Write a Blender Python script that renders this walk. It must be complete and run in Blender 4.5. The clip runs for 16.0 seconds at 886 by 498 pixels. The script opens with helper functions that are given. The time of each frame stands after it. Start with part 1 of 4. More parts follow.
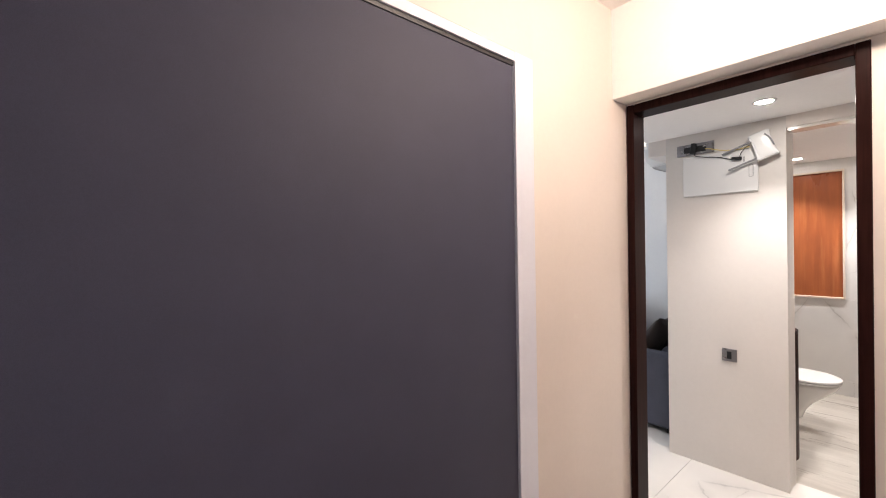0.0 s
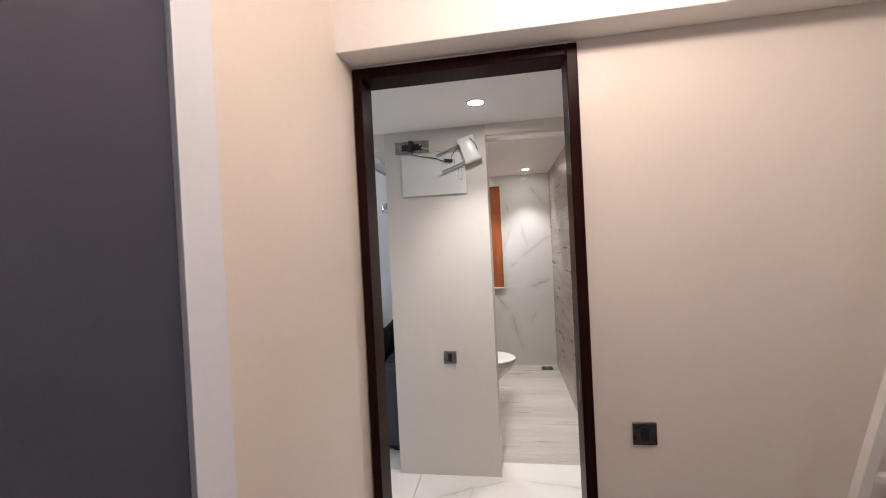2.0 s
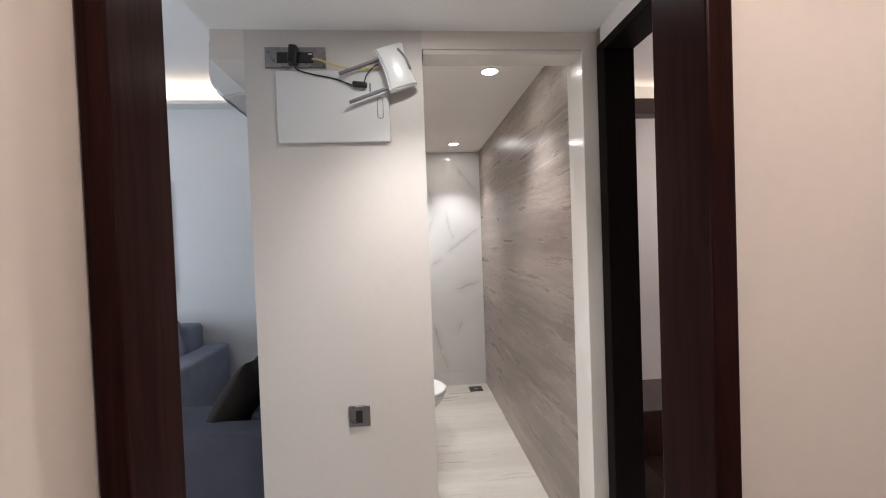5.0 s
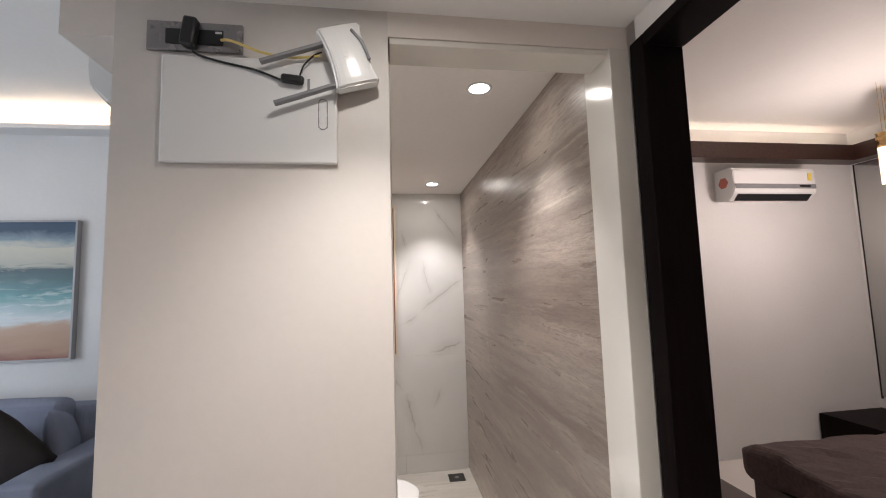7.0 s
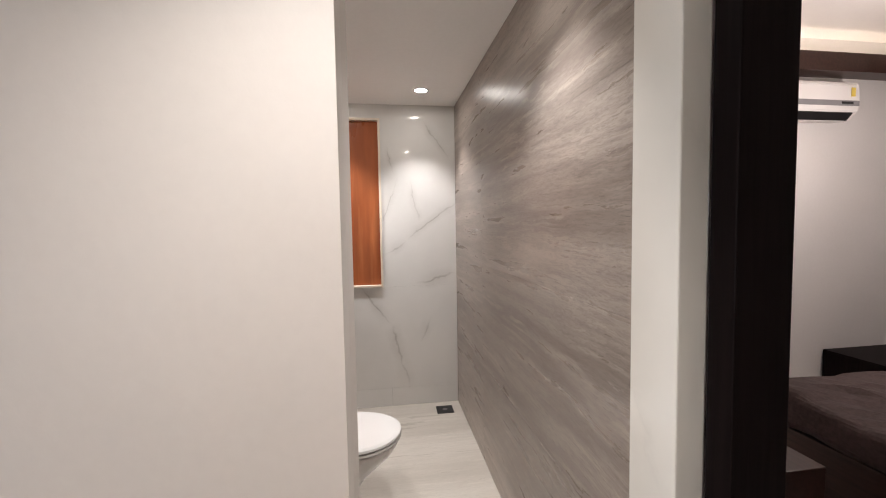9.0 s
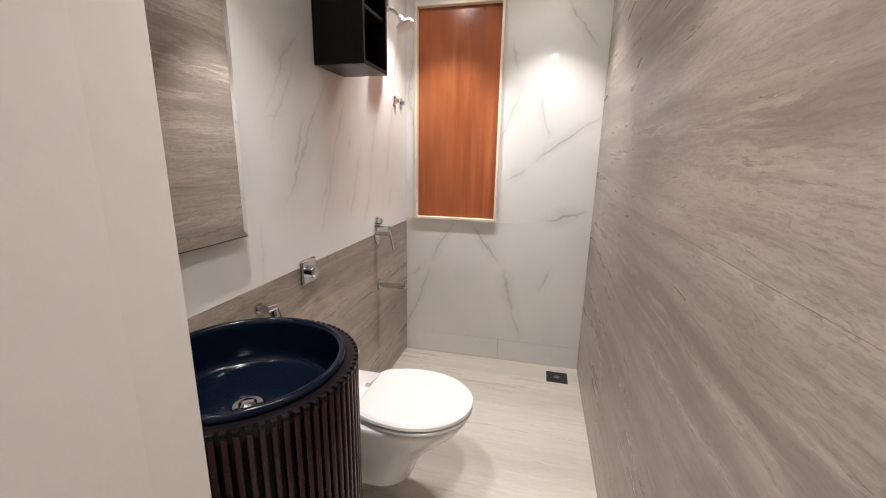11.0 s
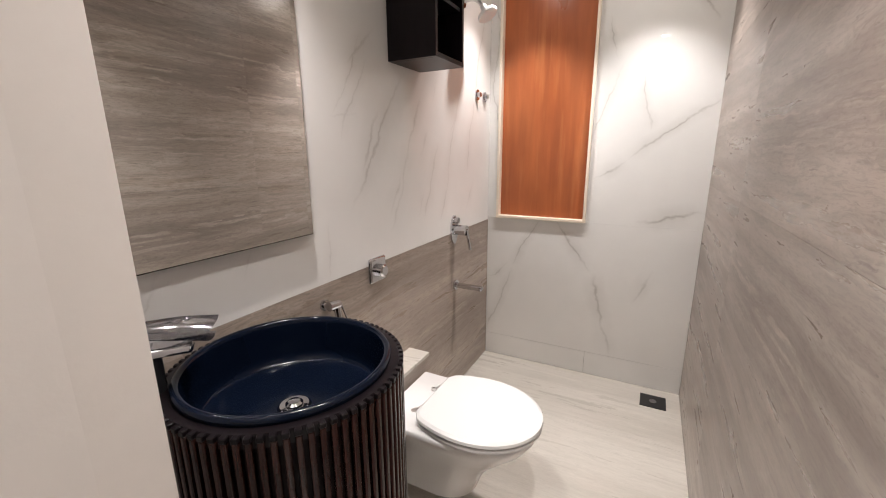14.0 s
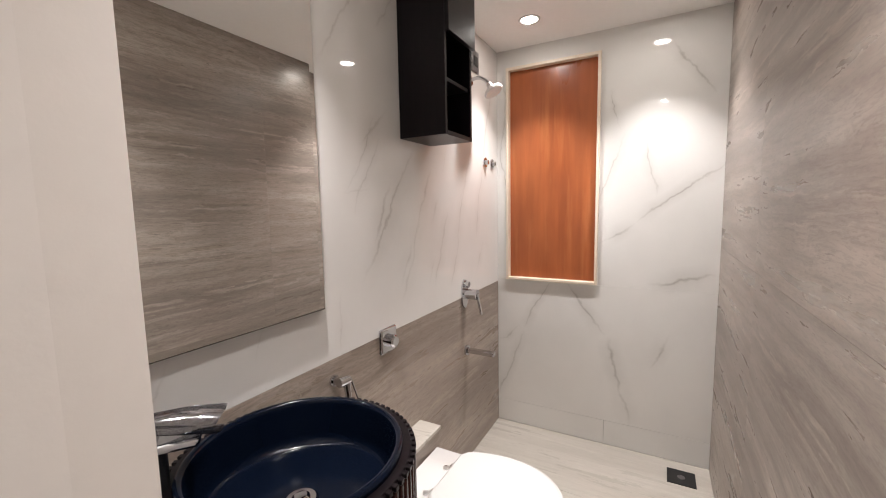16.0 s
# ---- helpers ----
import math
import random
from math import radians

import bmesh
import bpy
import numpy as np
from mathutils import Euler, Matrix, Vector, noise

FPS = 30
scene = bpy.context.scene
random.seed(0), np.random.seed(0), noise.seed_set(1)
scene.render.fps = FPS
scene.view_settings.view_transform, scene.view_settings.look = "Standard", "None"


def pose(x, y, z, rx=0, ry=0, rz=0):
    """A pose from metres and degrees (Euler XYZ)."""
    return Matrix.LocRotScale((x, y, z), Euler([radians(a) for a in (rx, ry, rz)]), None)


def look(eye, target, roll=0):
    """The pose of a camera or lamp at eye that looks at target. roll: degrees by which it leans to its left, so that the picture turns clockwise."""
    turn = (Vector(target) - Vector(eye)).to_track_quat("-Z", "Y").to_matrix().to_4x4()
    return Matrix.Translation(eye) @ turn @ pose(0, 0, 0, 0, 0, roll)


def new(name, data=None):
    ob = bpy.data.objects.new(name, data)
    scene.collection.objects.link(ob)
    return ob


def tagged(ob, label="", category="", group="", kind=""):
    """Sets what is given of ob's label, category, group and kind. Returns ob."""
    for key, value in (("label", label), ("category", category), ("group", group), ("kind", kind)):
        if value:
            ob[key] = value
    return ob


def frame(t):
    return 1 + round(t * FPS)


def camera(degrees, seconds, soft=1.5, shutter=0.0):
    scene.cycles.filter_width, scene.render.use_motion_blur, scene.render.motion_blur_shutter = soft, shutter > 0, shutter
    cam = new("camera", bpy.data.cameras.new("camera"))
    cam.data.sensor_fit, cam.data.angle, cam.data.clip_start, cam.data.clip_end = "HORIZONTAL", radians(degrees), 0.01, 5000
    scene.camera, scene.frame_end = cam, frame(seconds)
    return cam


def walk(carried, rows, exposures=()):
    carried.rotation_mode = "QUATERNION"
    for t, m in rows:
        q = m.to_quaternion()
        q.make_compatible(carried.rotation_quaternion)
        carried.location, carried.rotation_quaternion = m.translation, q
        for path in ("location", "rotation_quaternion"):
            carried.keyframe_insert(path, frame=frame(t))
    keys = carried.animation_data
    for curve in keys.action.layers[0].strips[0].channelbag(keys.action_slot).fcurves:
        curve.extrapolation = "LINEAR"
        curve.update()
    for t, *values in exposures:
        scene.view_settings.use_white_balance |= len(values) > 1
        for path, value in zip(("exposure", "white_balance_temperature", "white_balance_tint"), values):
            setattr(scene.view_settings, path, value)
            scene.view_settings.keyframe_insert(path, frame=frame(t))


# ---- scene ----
cam = camera(96.0, 16.0, 1.05)
PATH = [
    (0, (0.267, -0.077, 1.498), (1.568, 1.442, 1.487), -0.9),
    (0.5, (0.368, 0.117, 1.494), (2.036, 1.22, 1.519), -0.7),
    (1, (0.462, 0.228, 1.492), (2.343, 0.905, 1.49), -3.3),
    (1.5, (0.624, 0.264, 1.481), (2.572, 0.717, 1.456), -3.6),
    (2, (0.809, 0.294, 1.489), (2.784, 0.605, 1.472), -2.9),
    (2.5, (0.984, 0.382, 1.465), (2.979, 0.52, 1.414), -0.8),
    (3, (1.21, 0.466, 1.434), (3.207, 0.373, 1.37), -0.9),
    (3.5, (1.463, 0.424, 1.451), (3.461, 0.351, 1.443), -3.4),
    (4, (1.64, 0.446, 1.454), (3.638, 0.364, 1.416), -1.8),
    (4.2, (1.662, 0.458, 1.447), (3.66, 0.378, 1.426), -1.6),
    (6.3, (2.215, 0.467, 1.424), (4.185, 0.14, 1.329), -2.6),
    (6.5, (2.284, 0.436, 1.442), (4.26, 0.134, 1.379), -1.5),
    (6.7, (2.32, 0.414, 1.467), (4.3, 0.129, 1.508), -1.7),
    (7, (2.329, 0.404, 1.503), (4.301, 0.121, 1.684), -1.7),
    (7.5, (2.337, 0.407, 1.536), (4.287, 0.098, 1.857), -2.2),
    (8, (2.384, 0.385, 1.506), (4.35, 0.069, 1.69), -2.4),
    (8.5, (2.511, 0.358, 1.454), (4.482, 0.017, 1.432), -2.3),
    (8.7, (2.567, 0.35, 1.418), (4.535, 0.001, 1.349), -1.4),
    (10.8, (3.178, 0.055, 1.324), (5.09, 0.401, 0.849), -0.2),
    (11, (3.22, 0.065, 1.324), (5.115, 0.518, 0.873), 1.0),
    (11.5, (3.296, 0.069, 1.315), (5.087, 0.833, 0.855), 2.0),
    (12, (3.341, 0.029, 1.303), (4.98, 1.041, 0.767), 0.0),
    (12.5, (3.349, 0.023, 1.307), (4.985, 1.057, 0.804), -0.6),
    (13, (3.347, 0.028, 1.308), (4.985, 1.058, 0.803), -0.6),
    (13.5, (3.344, 0.02, 1.311), (5.026, 0.98, 0.813), -0.5),
    (14, (3.343, 0.009, 1.317), (5.069, 0.905, 0.853), -0.4),
    (14.5, (3.34, 0.006, 1.318), (5.094, 0.851, 0.858), -0.4),
    (15, (3.34, 0.011, 1.324), (5.06, 0.948, 0.917), -0.4),
    (15.5, (3.348, 0.016, 1.337), (5.042, 1.01, 0.959), -0.8),
    (16, (3.348, 0.021, 1.381), (5.095, 0.973, 1.173), -1.1),
]
walk(cam, [(t, look(eye, target, roll)) for t, eye, target, roll in PATH], [(0.0, 0.33, 6550, 11), (1.0, 0.02, 6500, 10), (2.0, -0.2, 6400, 10), (3.0, -0.28, 6320, 9), (3.5, -0.24, 6150, 8), (4.0, -0.12, 6080, 8), (6.5, -0.22, 6500, 10), (8.5, -0.2, 6500, 10), (11.0, 0.12, 6500, 10), (12.0, 0.17, 6500, 10), (16.0, 0.19, 6500, 10)])


# ---------------- world and light ----------------
world = bpy.data.worlds.new("world")
scene.world = world
world.use_nodes = True
world.node_tree.nodes["Background"].inputs[0].default_value = (0.75, 0.8, 0.9, 1)
world.node_tree.nodes["Background"].inputs[1].default_value = 0.02


def spot(name, at, to, watts, colour, degrees=110, blend=0.7, size=0.022):
    data = bpy.data.lights.new(name, "SPOT")
    data.energy, data.color, data.spot_size, data.spot_blend, data.shadow_soft_size = watts, colour, radians(degrees), blend, size
    ob = new(name, data)
    ob.matrix_world = look(at, to)
    return ob


def area(name, at, to, watts, colour, sx, sy):
    data = bpy.data.lights.new(name, "AREA")
    data.energy, data.color, data.shape, data.size, data.size_y = watts, colour, "RECTANGLE", sx, sy
    ob = new(name, data)
    ob.matrix_world = look(at, to)
    return ob


WARM, NEUTRAL, COVE, DAY = (1.0, 0.81, 0.685), (1.0, 0.955, 0.925), (1.0, 0.78, 0.62), (0.62, 0.74, 1.0)
VEST_Z, BATH_Z, ROOM_Z, HIGH_Z = 2.24, 2.293, 2.66, 2.95
BATH_LIGHTS = [(3.84, 0.02), (5.366, 0.04), (5.38, 0.62), (3.9, 0.62)]
for x, y in BATH_LIGHTS:
    spot("bath_spot", (x, y, BATH_Z - 0.012), (x, y, 0), 54, (1.0, 0.952, 0.945), 89, 0.75)
spot("vestibule_spot", (2.94, 0.415, VEST_Z - 0.012), (2.94, 0.415, 0), 66, NEUTRAL, 102, 1.0)
ROOM_LAMP = (1.45, -0.10, 2.50)
lamp = bpy.data.lights.new("room_lamp", "POINT")
lamp.energy, lamp.color, lamp.shadow_soft_size = 40, WARM, 0.09
new("room_lamp", lamp).location = ROOM_LAMP
lamp = bpy.data.lights.new("pendant_light", "POINT")
lamp.energy, lamp.color, lamp.shadow_soft_size = 33, (1.0, 0.84, 0.79), 0.06
new("pendant_light", lamp).location = (4.40, -2.75, 1.95)
# the first room's window, in its opening in the side wall
area("room_window_light", (-0.3, -1.60, 1.25), (0.2, 0, 1.15), 7, DAY, 1.1, 1.2)
# cove strips
area("living_cove_light", (5.44, 2.98, 2.71), (5.44, 2.98, 4), 2.2, COVE, 0.05, 3.5)
area("living_window_light", (3.3, 4.72, 1.5), (3.8, 2, 0.9), 58, (0.8, 0.88, 1.0), 1.8, 1.4)
area("bedroom_cove_light", (5.34, -2.2, 2.66), (5.34, -2.2, 4), 0.8, COVE, 0.04, 3.2)
area("bedroom_cove_light_side", (3.9, -3.85, 2.66), (3.9, -3.85, 4), 0.35, COVE, 2.6, 0.04)

# ---------------- materials ----------------


def principled(name, colour, rough=0.5, metal=0.0, spec=0.5):
    m = bpy.data.materials.new(name)
    m.use_nodes = True
    n = m.node_tree.nodes
    b = n["Principled BSDF"]
    b.inputs["Base Color"].default_value = (*colour, 1)
    b.inputs["Roughness"].default_value = rough
    b.inputs["Metallic"].default_value = metal
    b.inputs["Specular IOR Level"].default_value = spec
    return m, m.node_tree, b


def node(tree, kind, **values):
    n = tree.nodes.new(kind)
    for key, value in values.items():
        n.inputs[key].default_value = value
    return n


def coords(tree, scale=(1, 1, 1), turn=(0, 0, 0)):
    t = tree.nodes.new("ShaderNodeTexCoord")
    m = node(tree, "ShaderNodeMapping", Scale=scale, Rotation=turn)
    tree.links.new(t.outputs["Object"], m.inputs["Vector"])
    return m.outputs["Vector"]


def ramp(tree, fac, stops):
    r = tree.nodes.new("ShaderNodeValToRGB")
    e = r.color_ramp.elements
    while len(e) < len(stops):
        e.new(0.5)
    for el, (pos, col) in zip(e, stops):
        el.position = pos
        el.color = (*col, 1) if len(col) == 3 else col
    tree.links.new(fac, r.inputs["Fac"])
    return r.outputs["Color"]


def mix(tree, fac, a, b, mode="MIX"):
    m = tree.nodes.new("ShaderNodeMix")
    m.data_type, m.blend_type = "RGBA", mode
    for sock, v in ((m.inputs["Factor"], fac), (m.inputs["A"], a), (m.inputs["B"], b)):
        if isinstance(v, (int, float)):
            sock.default_value = v
        elif isinstance(v, tuple):
            sock.default_value = (*v, 1)
        else:
            tree.links.new(v, sock)
    return m.outputs["Result"]


def bumped(tree, bsdf, height, strength=0.1, distance=0.01):
    b = node(tree, "ShaderNodeBump", Strength=strength, Distance=distance)
    tree.links.new(height, b.inputs["Height"])
    tree.links.new(b.outputs["Normal"], bsdf.inputs["Normal"])


def noisy(tree, vec, scale, detail=4.0, rough=0.55, distort=0.0):
    n = node(tree, "ShaderNodeTexNoise", Scale=scale, Detail=detail, Roughness=rough, Distortion=distort)
    tree.links.new(vec, n.inputs["Vector"])
    return n.outputs["Fac"]


def paint(name, colour, rough=0.55, vary=0.05, bump=0.05, scale=1.0):
    m, t, b = principled(name, colour, rough)
    v = coords(t)
    big = noisy(t, v, 1.3 * scale, 3)
    small = noisy(t, v, 45 * scale, 4)
    dark = tuple(c * (1 - 2 * vary) for c in colour)
    c1 = mix(t, ramp(t, big, [(0.3, (0, 0, 0)), (0.7, (1, 1, 1))]), dark, colour)
    c2 = mix(t, 0.12, c1, ramp(t, small, [(0.3, tuple(c * 0.8 for c in colour)), (0.7, colour)]))
    t.links.new(c2, b.inputs["Base Color"])
    r = ramp(t, noisy(t, v, 6 * scale, 3), [(0.3, (rough * 0.85,) * 3), (0.7, (min(1, rough * 1.15),) * 3)])
    t.links.new(r, b.inputs["Roughness"])
    bumped(t, b, noisy(t, v, 160 * scale, 3), bump, 0.003)
    return m


def fabric(name, colour, scale=500.0, rough=0.9, mottle=0.25):
    m, t, b = principled(name, colour, rough, 0, 0.2)
    v = coords(t)
    weave = noisy(t, v, scale, 2)
    big = noisy(t, v, 7, 4)
    c = mix(t, ramp(t, big, [(0.3, (0, 0, 0)), (0.7, (1, 1, 1))]), tuple(x * (1 - mottle) for x in colour), colour)
    c = mix(t, 0.3, c, ramp(t, weave, [(0.35, tuple(x * 0.5 for x in colour)), (0.65, tuple(min(1, x * 1.3) for x in colour))]))
    t.links.new(c, b.inputs["Base Color"])
    b.inputs["Sheen Weight"].default_value = 0.02
    bumped(t, b, weave, 0.25, 0.002)
    return m


def marble(name, base, vein, rough=0.06, scale=1.0, strength=0.8, turn=(0.3, 0.5, 0.9)):
    m, t, b = principled(name, base, rough)
    v = coords(t, (1, 1, 1), turn)
    warp = node(t, "ShaderNodeTexNoise", Scale=1.7 * scale, Detail=6.0, Roughness=0.6)
    t.links.new(v, warp.inputs["Vector"])
    add = t.nodes.new("ShaderNodeMixRGB")
    add.blend_type = "ADD"
    add.inputs["Fac"].default_value = 0.55
    t.links.new(v, add.inputs["Color1"])
    t.links.new(warp.outputs["Color"], add.inputs["Color2"])
    wave = node(t, "ShaderNodeTexVoronoi", Scale=0.95 * scale)
    wave.feature = "DISTANCE_TO_EDGE"
    t.links.new(add.outputs["Color"], wave.inputs["Vector"])
    line = ramp(t, wave.outputs["Distance"], [(0.0, (1, 1, 1)), (0.012, (0.55, 0.55, 0.55)), (0.05, (0.08, 0.08, 0.08)), (0.14, (0, 0, 0))])
    gate = ramp(t, noisy(t, v, 1.6 * scale, 3), [(0.45, (0, 0, 0)), (0.66, (1, 1, 1))])
    fac = mix(t, 1.0, line, gate, "MULTIPLY")
    cloud = noisy(t, v, 1.1 * scale, 5)
    ground = mix(t, ramp(t, cloud, [(0.35, (0, 0, 0)), (0.75, (1, 1, 1))]), base, tuple(c * 0.86 for c in base))
    soft = mix(t, strength, (0, 0, 0), fac)
    t.links.new(mix(t, soft, ground, vein), b.inputs["Base Color"])
    r = ramp(t, noisy(t, v, 9, 3), [(0.3, (rough * 0.7,) * 3), (0.75, (rough * 1.5,) * 3)])
    t.links.new(r, b.inputs["Roughness"])
    return m


def veined(name, base, vein, axes, segments, rough=0.07, strength=0.75):
    """Polished marble whose veins run between given points of its plane: (u0, v0, u1, v1, width)."""
    m, t, b = principled(name, base, rough)
    v = coords(t)
    warp = node(t, "ShaderNodeTexNoise", Scale=2.4, Detail=7.0, Roughness=0.62)
    t.links.new(v, warp.inputs["Vector"])
    off = t.nodes.new("ShaderNodeVectorMath")
    off.operation = "MULTIPLY_ADD"
    t.links.new(warp.outputs["Color"], off.inputs[0])
    off.inputs[1].default_value = (0.17, 0.17, 0.17)
    t.links.new(v, off.inputs[2])
    sub = t.nodes.new("ShaderNodeVectorMath")
    sub.operation = "SUBTRACT"
    t.links.new(off.outputs[0], sub.inputs[0])
    sub.inputs[1].default_value = (0.085, 0.085, 0.085)
    index = {"x": 0, "y": 1, "z": 2}
    iu, iv = index[axes[0]], index[axes[1]]

    def vec(a, c):
        out = [0.0, 0.0, 0.0]
        out[iu], out[iv] = a, c
        return out

    def maths(op, a, c=None, clamp=False):
        n = t.nodes.new("ShaderNodeMath")
        n.operation, n.use_clamp = op, clamp
        for k, val in enumerate((a, c)):
            if val is None:
                continue
            if isinstance(val, (int, float)):
                n.inputs[k].default_value = val
            else:
                t.links.new(val, n.inputs[k])
        return n.outputs[0]

    total = None
    patch = noisy(t, v, 5, 4)
    for u0, v0, u1, v1, width in segments:
        length = math.hypot(u1 - u0, v1 - v0)
        d = ((u1 - u0) / length, (v1 - v0) / length)
        rel = t.nodes.new("ShaderNodeVectorMath")
        rel.operation = "SUBTRACT"
        t.links.new(sub.outputs[0], rel.inputs[0])
        rel.inputs[1].default_value = vec((u0 + u1) / 2, (v0 + v1) / 2)
        along, across = t.nodes.new("ShaderNodeVectorMath"), t.nodes.new("ShaderNodeVectorMath")
        for n, w_ in ((along, vec(*d)), (across, vec(-d[1], d[0]))):
            n.operation = "DOT_PRODUCT"
            t.links.new(rel.outputs[0], n.inputs[0])
            n.inputs[1].default_value = w_
        a = maths("ABSOLUTE", across.outputs["Value"])
        core = maths("SUBTRACT", 1.0, maths("DIVIDE", a, width), True)
        halo = maths("MULTIPLY", maths("SUBTRACT", 1.0, maths("DIVIDE", a, width * 5), True), 0.34)
        ends = maths("MULTIPLY", maths("SUBTRACT", length / 2, maths("ABSOLUTE", along.outputs["Value"])), 9.0, True)
        one = maths("MULTIPLY", maths("MAXIMUM", core, halo), ends)
        total = one if total is None else maths("MAXIMUM", total, one)
    fade = ramp(t, patch, [(0.33, (0.25, 0.25, 0.25)), (0.62, (1, 1, 1))])
    fac = mix(t, 1.0, total, fade, "MULTIPLY")
    cloud = noisy(t, v, 1.3, 5)
    ground = mix(t, ramp(t, cloud, [(0.35, (0, 0, 0)), (0.7, (1, 1, 1))]), base, tuple(c * 0.88 for c in base))
    t.links.new(mix(t, mix(t, strength, (0, 0, 0), fac), ground, vein), b.inputs["Base Color"])
    t.links.new(ramp(t, noisy(t, v, 9, 3), [(0.3, (rough * 0.7,) * 3), (0.75, (rough * 1.6,) * 3)]), b.inputs["Roughness"])
    return m


def veincut(name, light, dark, along, rough=0.25, contrast=1.0):
    """Stone cut along its veins: wavy bands, broken streaks, pale ridges and dark flecks along the axis 'along'."""
    m, t, b = principled(name, light, rough)
    info = t.nodes.new("ShaderNodeObjectInfo")
    shift = node(t, "ShaderNodeVectorMath")
    shift.operation = "MULTIPLY"
    t.links.new(info.outputs["Random"], shift.inputs[0])
    shift.inputs[1].default_value = (7.0, 0.0, 0.15) if along == "x" else (0.15, 7.0, 0.0)
    tc = t.nodes.new("ShaderNodeTexCoord")
    place = t.nodes.new("ShaderNodeVectorMath")
    place.operation = "ADD"
    t.links.new(tc.outputs["Object"], place.inputs[0])
    t.links.new(shift.outputs[0], place.inputs[1])
    tilt = (0, 0.03, 0) if along == "x" else (0, 0, 0.03)

    def layer(vec, s_along, s_cross, detail, rough_=0.6, offset=0.0, distort=0.0):
        scale = (s_along, s_cross, s_cross) if along == "x" else (s_cross, s_along, s_cross)
        mp = node(t, "ShaderNodeMapping", Scale=scale, Rotation=tilt, Location=(offset, offset * 1.7, offset * 0.6))
        t.links.new(vec, mp.inputs["Vector"])
        return noisy(t, mp.outputs["Vector"], 1.0, detail, rough_, distort)

    def warped(vec, height, amount):
        """Moves the place across the veins by the height."""
        w_ = node(t, "ShaderNodeVectorMath")
        w_.operation = "MULTIPLY_ADD"
        t.links.new(height, w_.inputs[0])
        w_.inputs[1].default_value = (0, amount, amount) if along == "x" else (amount, 0, amount)
        t.links.new(vec, w_.inputs[2])
        return w_.outputs[0]

    def step(value, lo, hi, top=1.0, turn_=False):
        stops = [(lo, (top,) * 3), (hi, (0, 0, 0))] if turn_ else [(lo, (0, 0, 0)), (hi, (top,) * 3)]
        return ramp(t, value, stops)

    vec = warped(place.outputs[0], layer(place.outputs[0], 1.5, 4.0, 2), 0.10)
    vec = warped(vec, layer(place.outputs[0], 8.0, 22.0, 4, 0.65), 0.030)
    rag = warped(vec, layer(place.outputs[0], 26.0, 60.0, 3, 0.6), 0.010)
    whole = warped(tc.outputs["Object"], layer(tc.outputs["Object"], 1.5, 4.0, 2), 0.10)
    band = layer(whole, 0.28, 4.5, 4, 0.6)
    mid = layer(vec, 1.1, 19.0, 5, 0.62, 3.1)
    fine = layer(rag, 3.2, 62.0, 4, 0.62, 5.7)
    gate = layer(vec, 1.3, 7.0, 3, 0.6, 8.3)
    dashes = layer(rag, 6.5, 120.0, 4, 0.65, 11.9)
    ridge = layer(rag, 2.0, 40.0, 3, 0.5, 14.2)
    grain = layer(rag, 22.0, 210.0, 3, 0.6, 17.3)
    c = mix(t, step(band, 0.40, 0.60), tuple(0.8 * d + 0.2 * l for d, l in zip(dark, light)), light)
    c = mix(t, mix(t, 0.42 * contrast, (0, 0, 0), step(mid, 0.38, 0.56, 1.0, True)), c, dark)
    c = mix(t, mix(t, 0.40 * contrast, (0, 0, 0), step(fine, 0.36, 0.50, 1.0, True)), c, tuple(x * 0.75 for x in dark))
    pale = mix(t, 1.0, step(ridge, 0.56, 0.66), step(gate, 0.40, 0.60), "MULTIPLY")
    c = mix(t, mix(t, 0.55 * contrast, (0, 0, 0), pale), c, tuple(min(1, x * 1.25) for x in light))
    spots = mix(t, 1.0, step(dashes, 0.31, 0.39, 1.0, True), step(gate, 0.42, 0.58, 1.0, True), "MULTIPLY")
    c = mix(t, mix(t, 0.6 * contrast, (0, 0, 0), spots), c, tuple(x * 0.45 for x in dark))
    c = mix(t, mix(t, 0.38 * contrast, (0, 0, 0), step(grain, 0.36, 0.54, 1.0, True)), c, tuple(x * 0.7 for x in dark))
    t.links.new(c, b.inputs["Base Color"])
    t.links.new(ramp(t, mid, [(0.3, (rough * 1.35,) * 3), (0.7, (rough * 0.8,) * 3)]), b.inputs["Roughness"])
    bumped(t, b, fine, 0.10, 0.002)
    return m


def wood(name, colour, rough=0.4, along=(18, 18, 1.2), contrast=0.45):
    m, t, b = principled(name, colour, rough)
    v = coords(t, along)
    g = noisy(t, v, 2.2, 6, 0.6, 0.6)
    g2 = noisy(t, coords(t), 3, 3)
    c = ramp(t, g, [(0.3, tuple(x * (1 - contrast) for x in colour)), (0.5, colour), (0.72, tuple(min(1, x * (1 + contrast)) for x in colour))])
    c = mix(t, ramp(t, g2, [(0.35, (0, 0, 0)), (0.7, (0.35, 0.35, 0.35))]), c, tuple(x * 0.6 for x in colour))
    t.links.new(c, b.inputs["Base Color"])
    bumped(t, b, g, 0.08, 0.002)
    return m


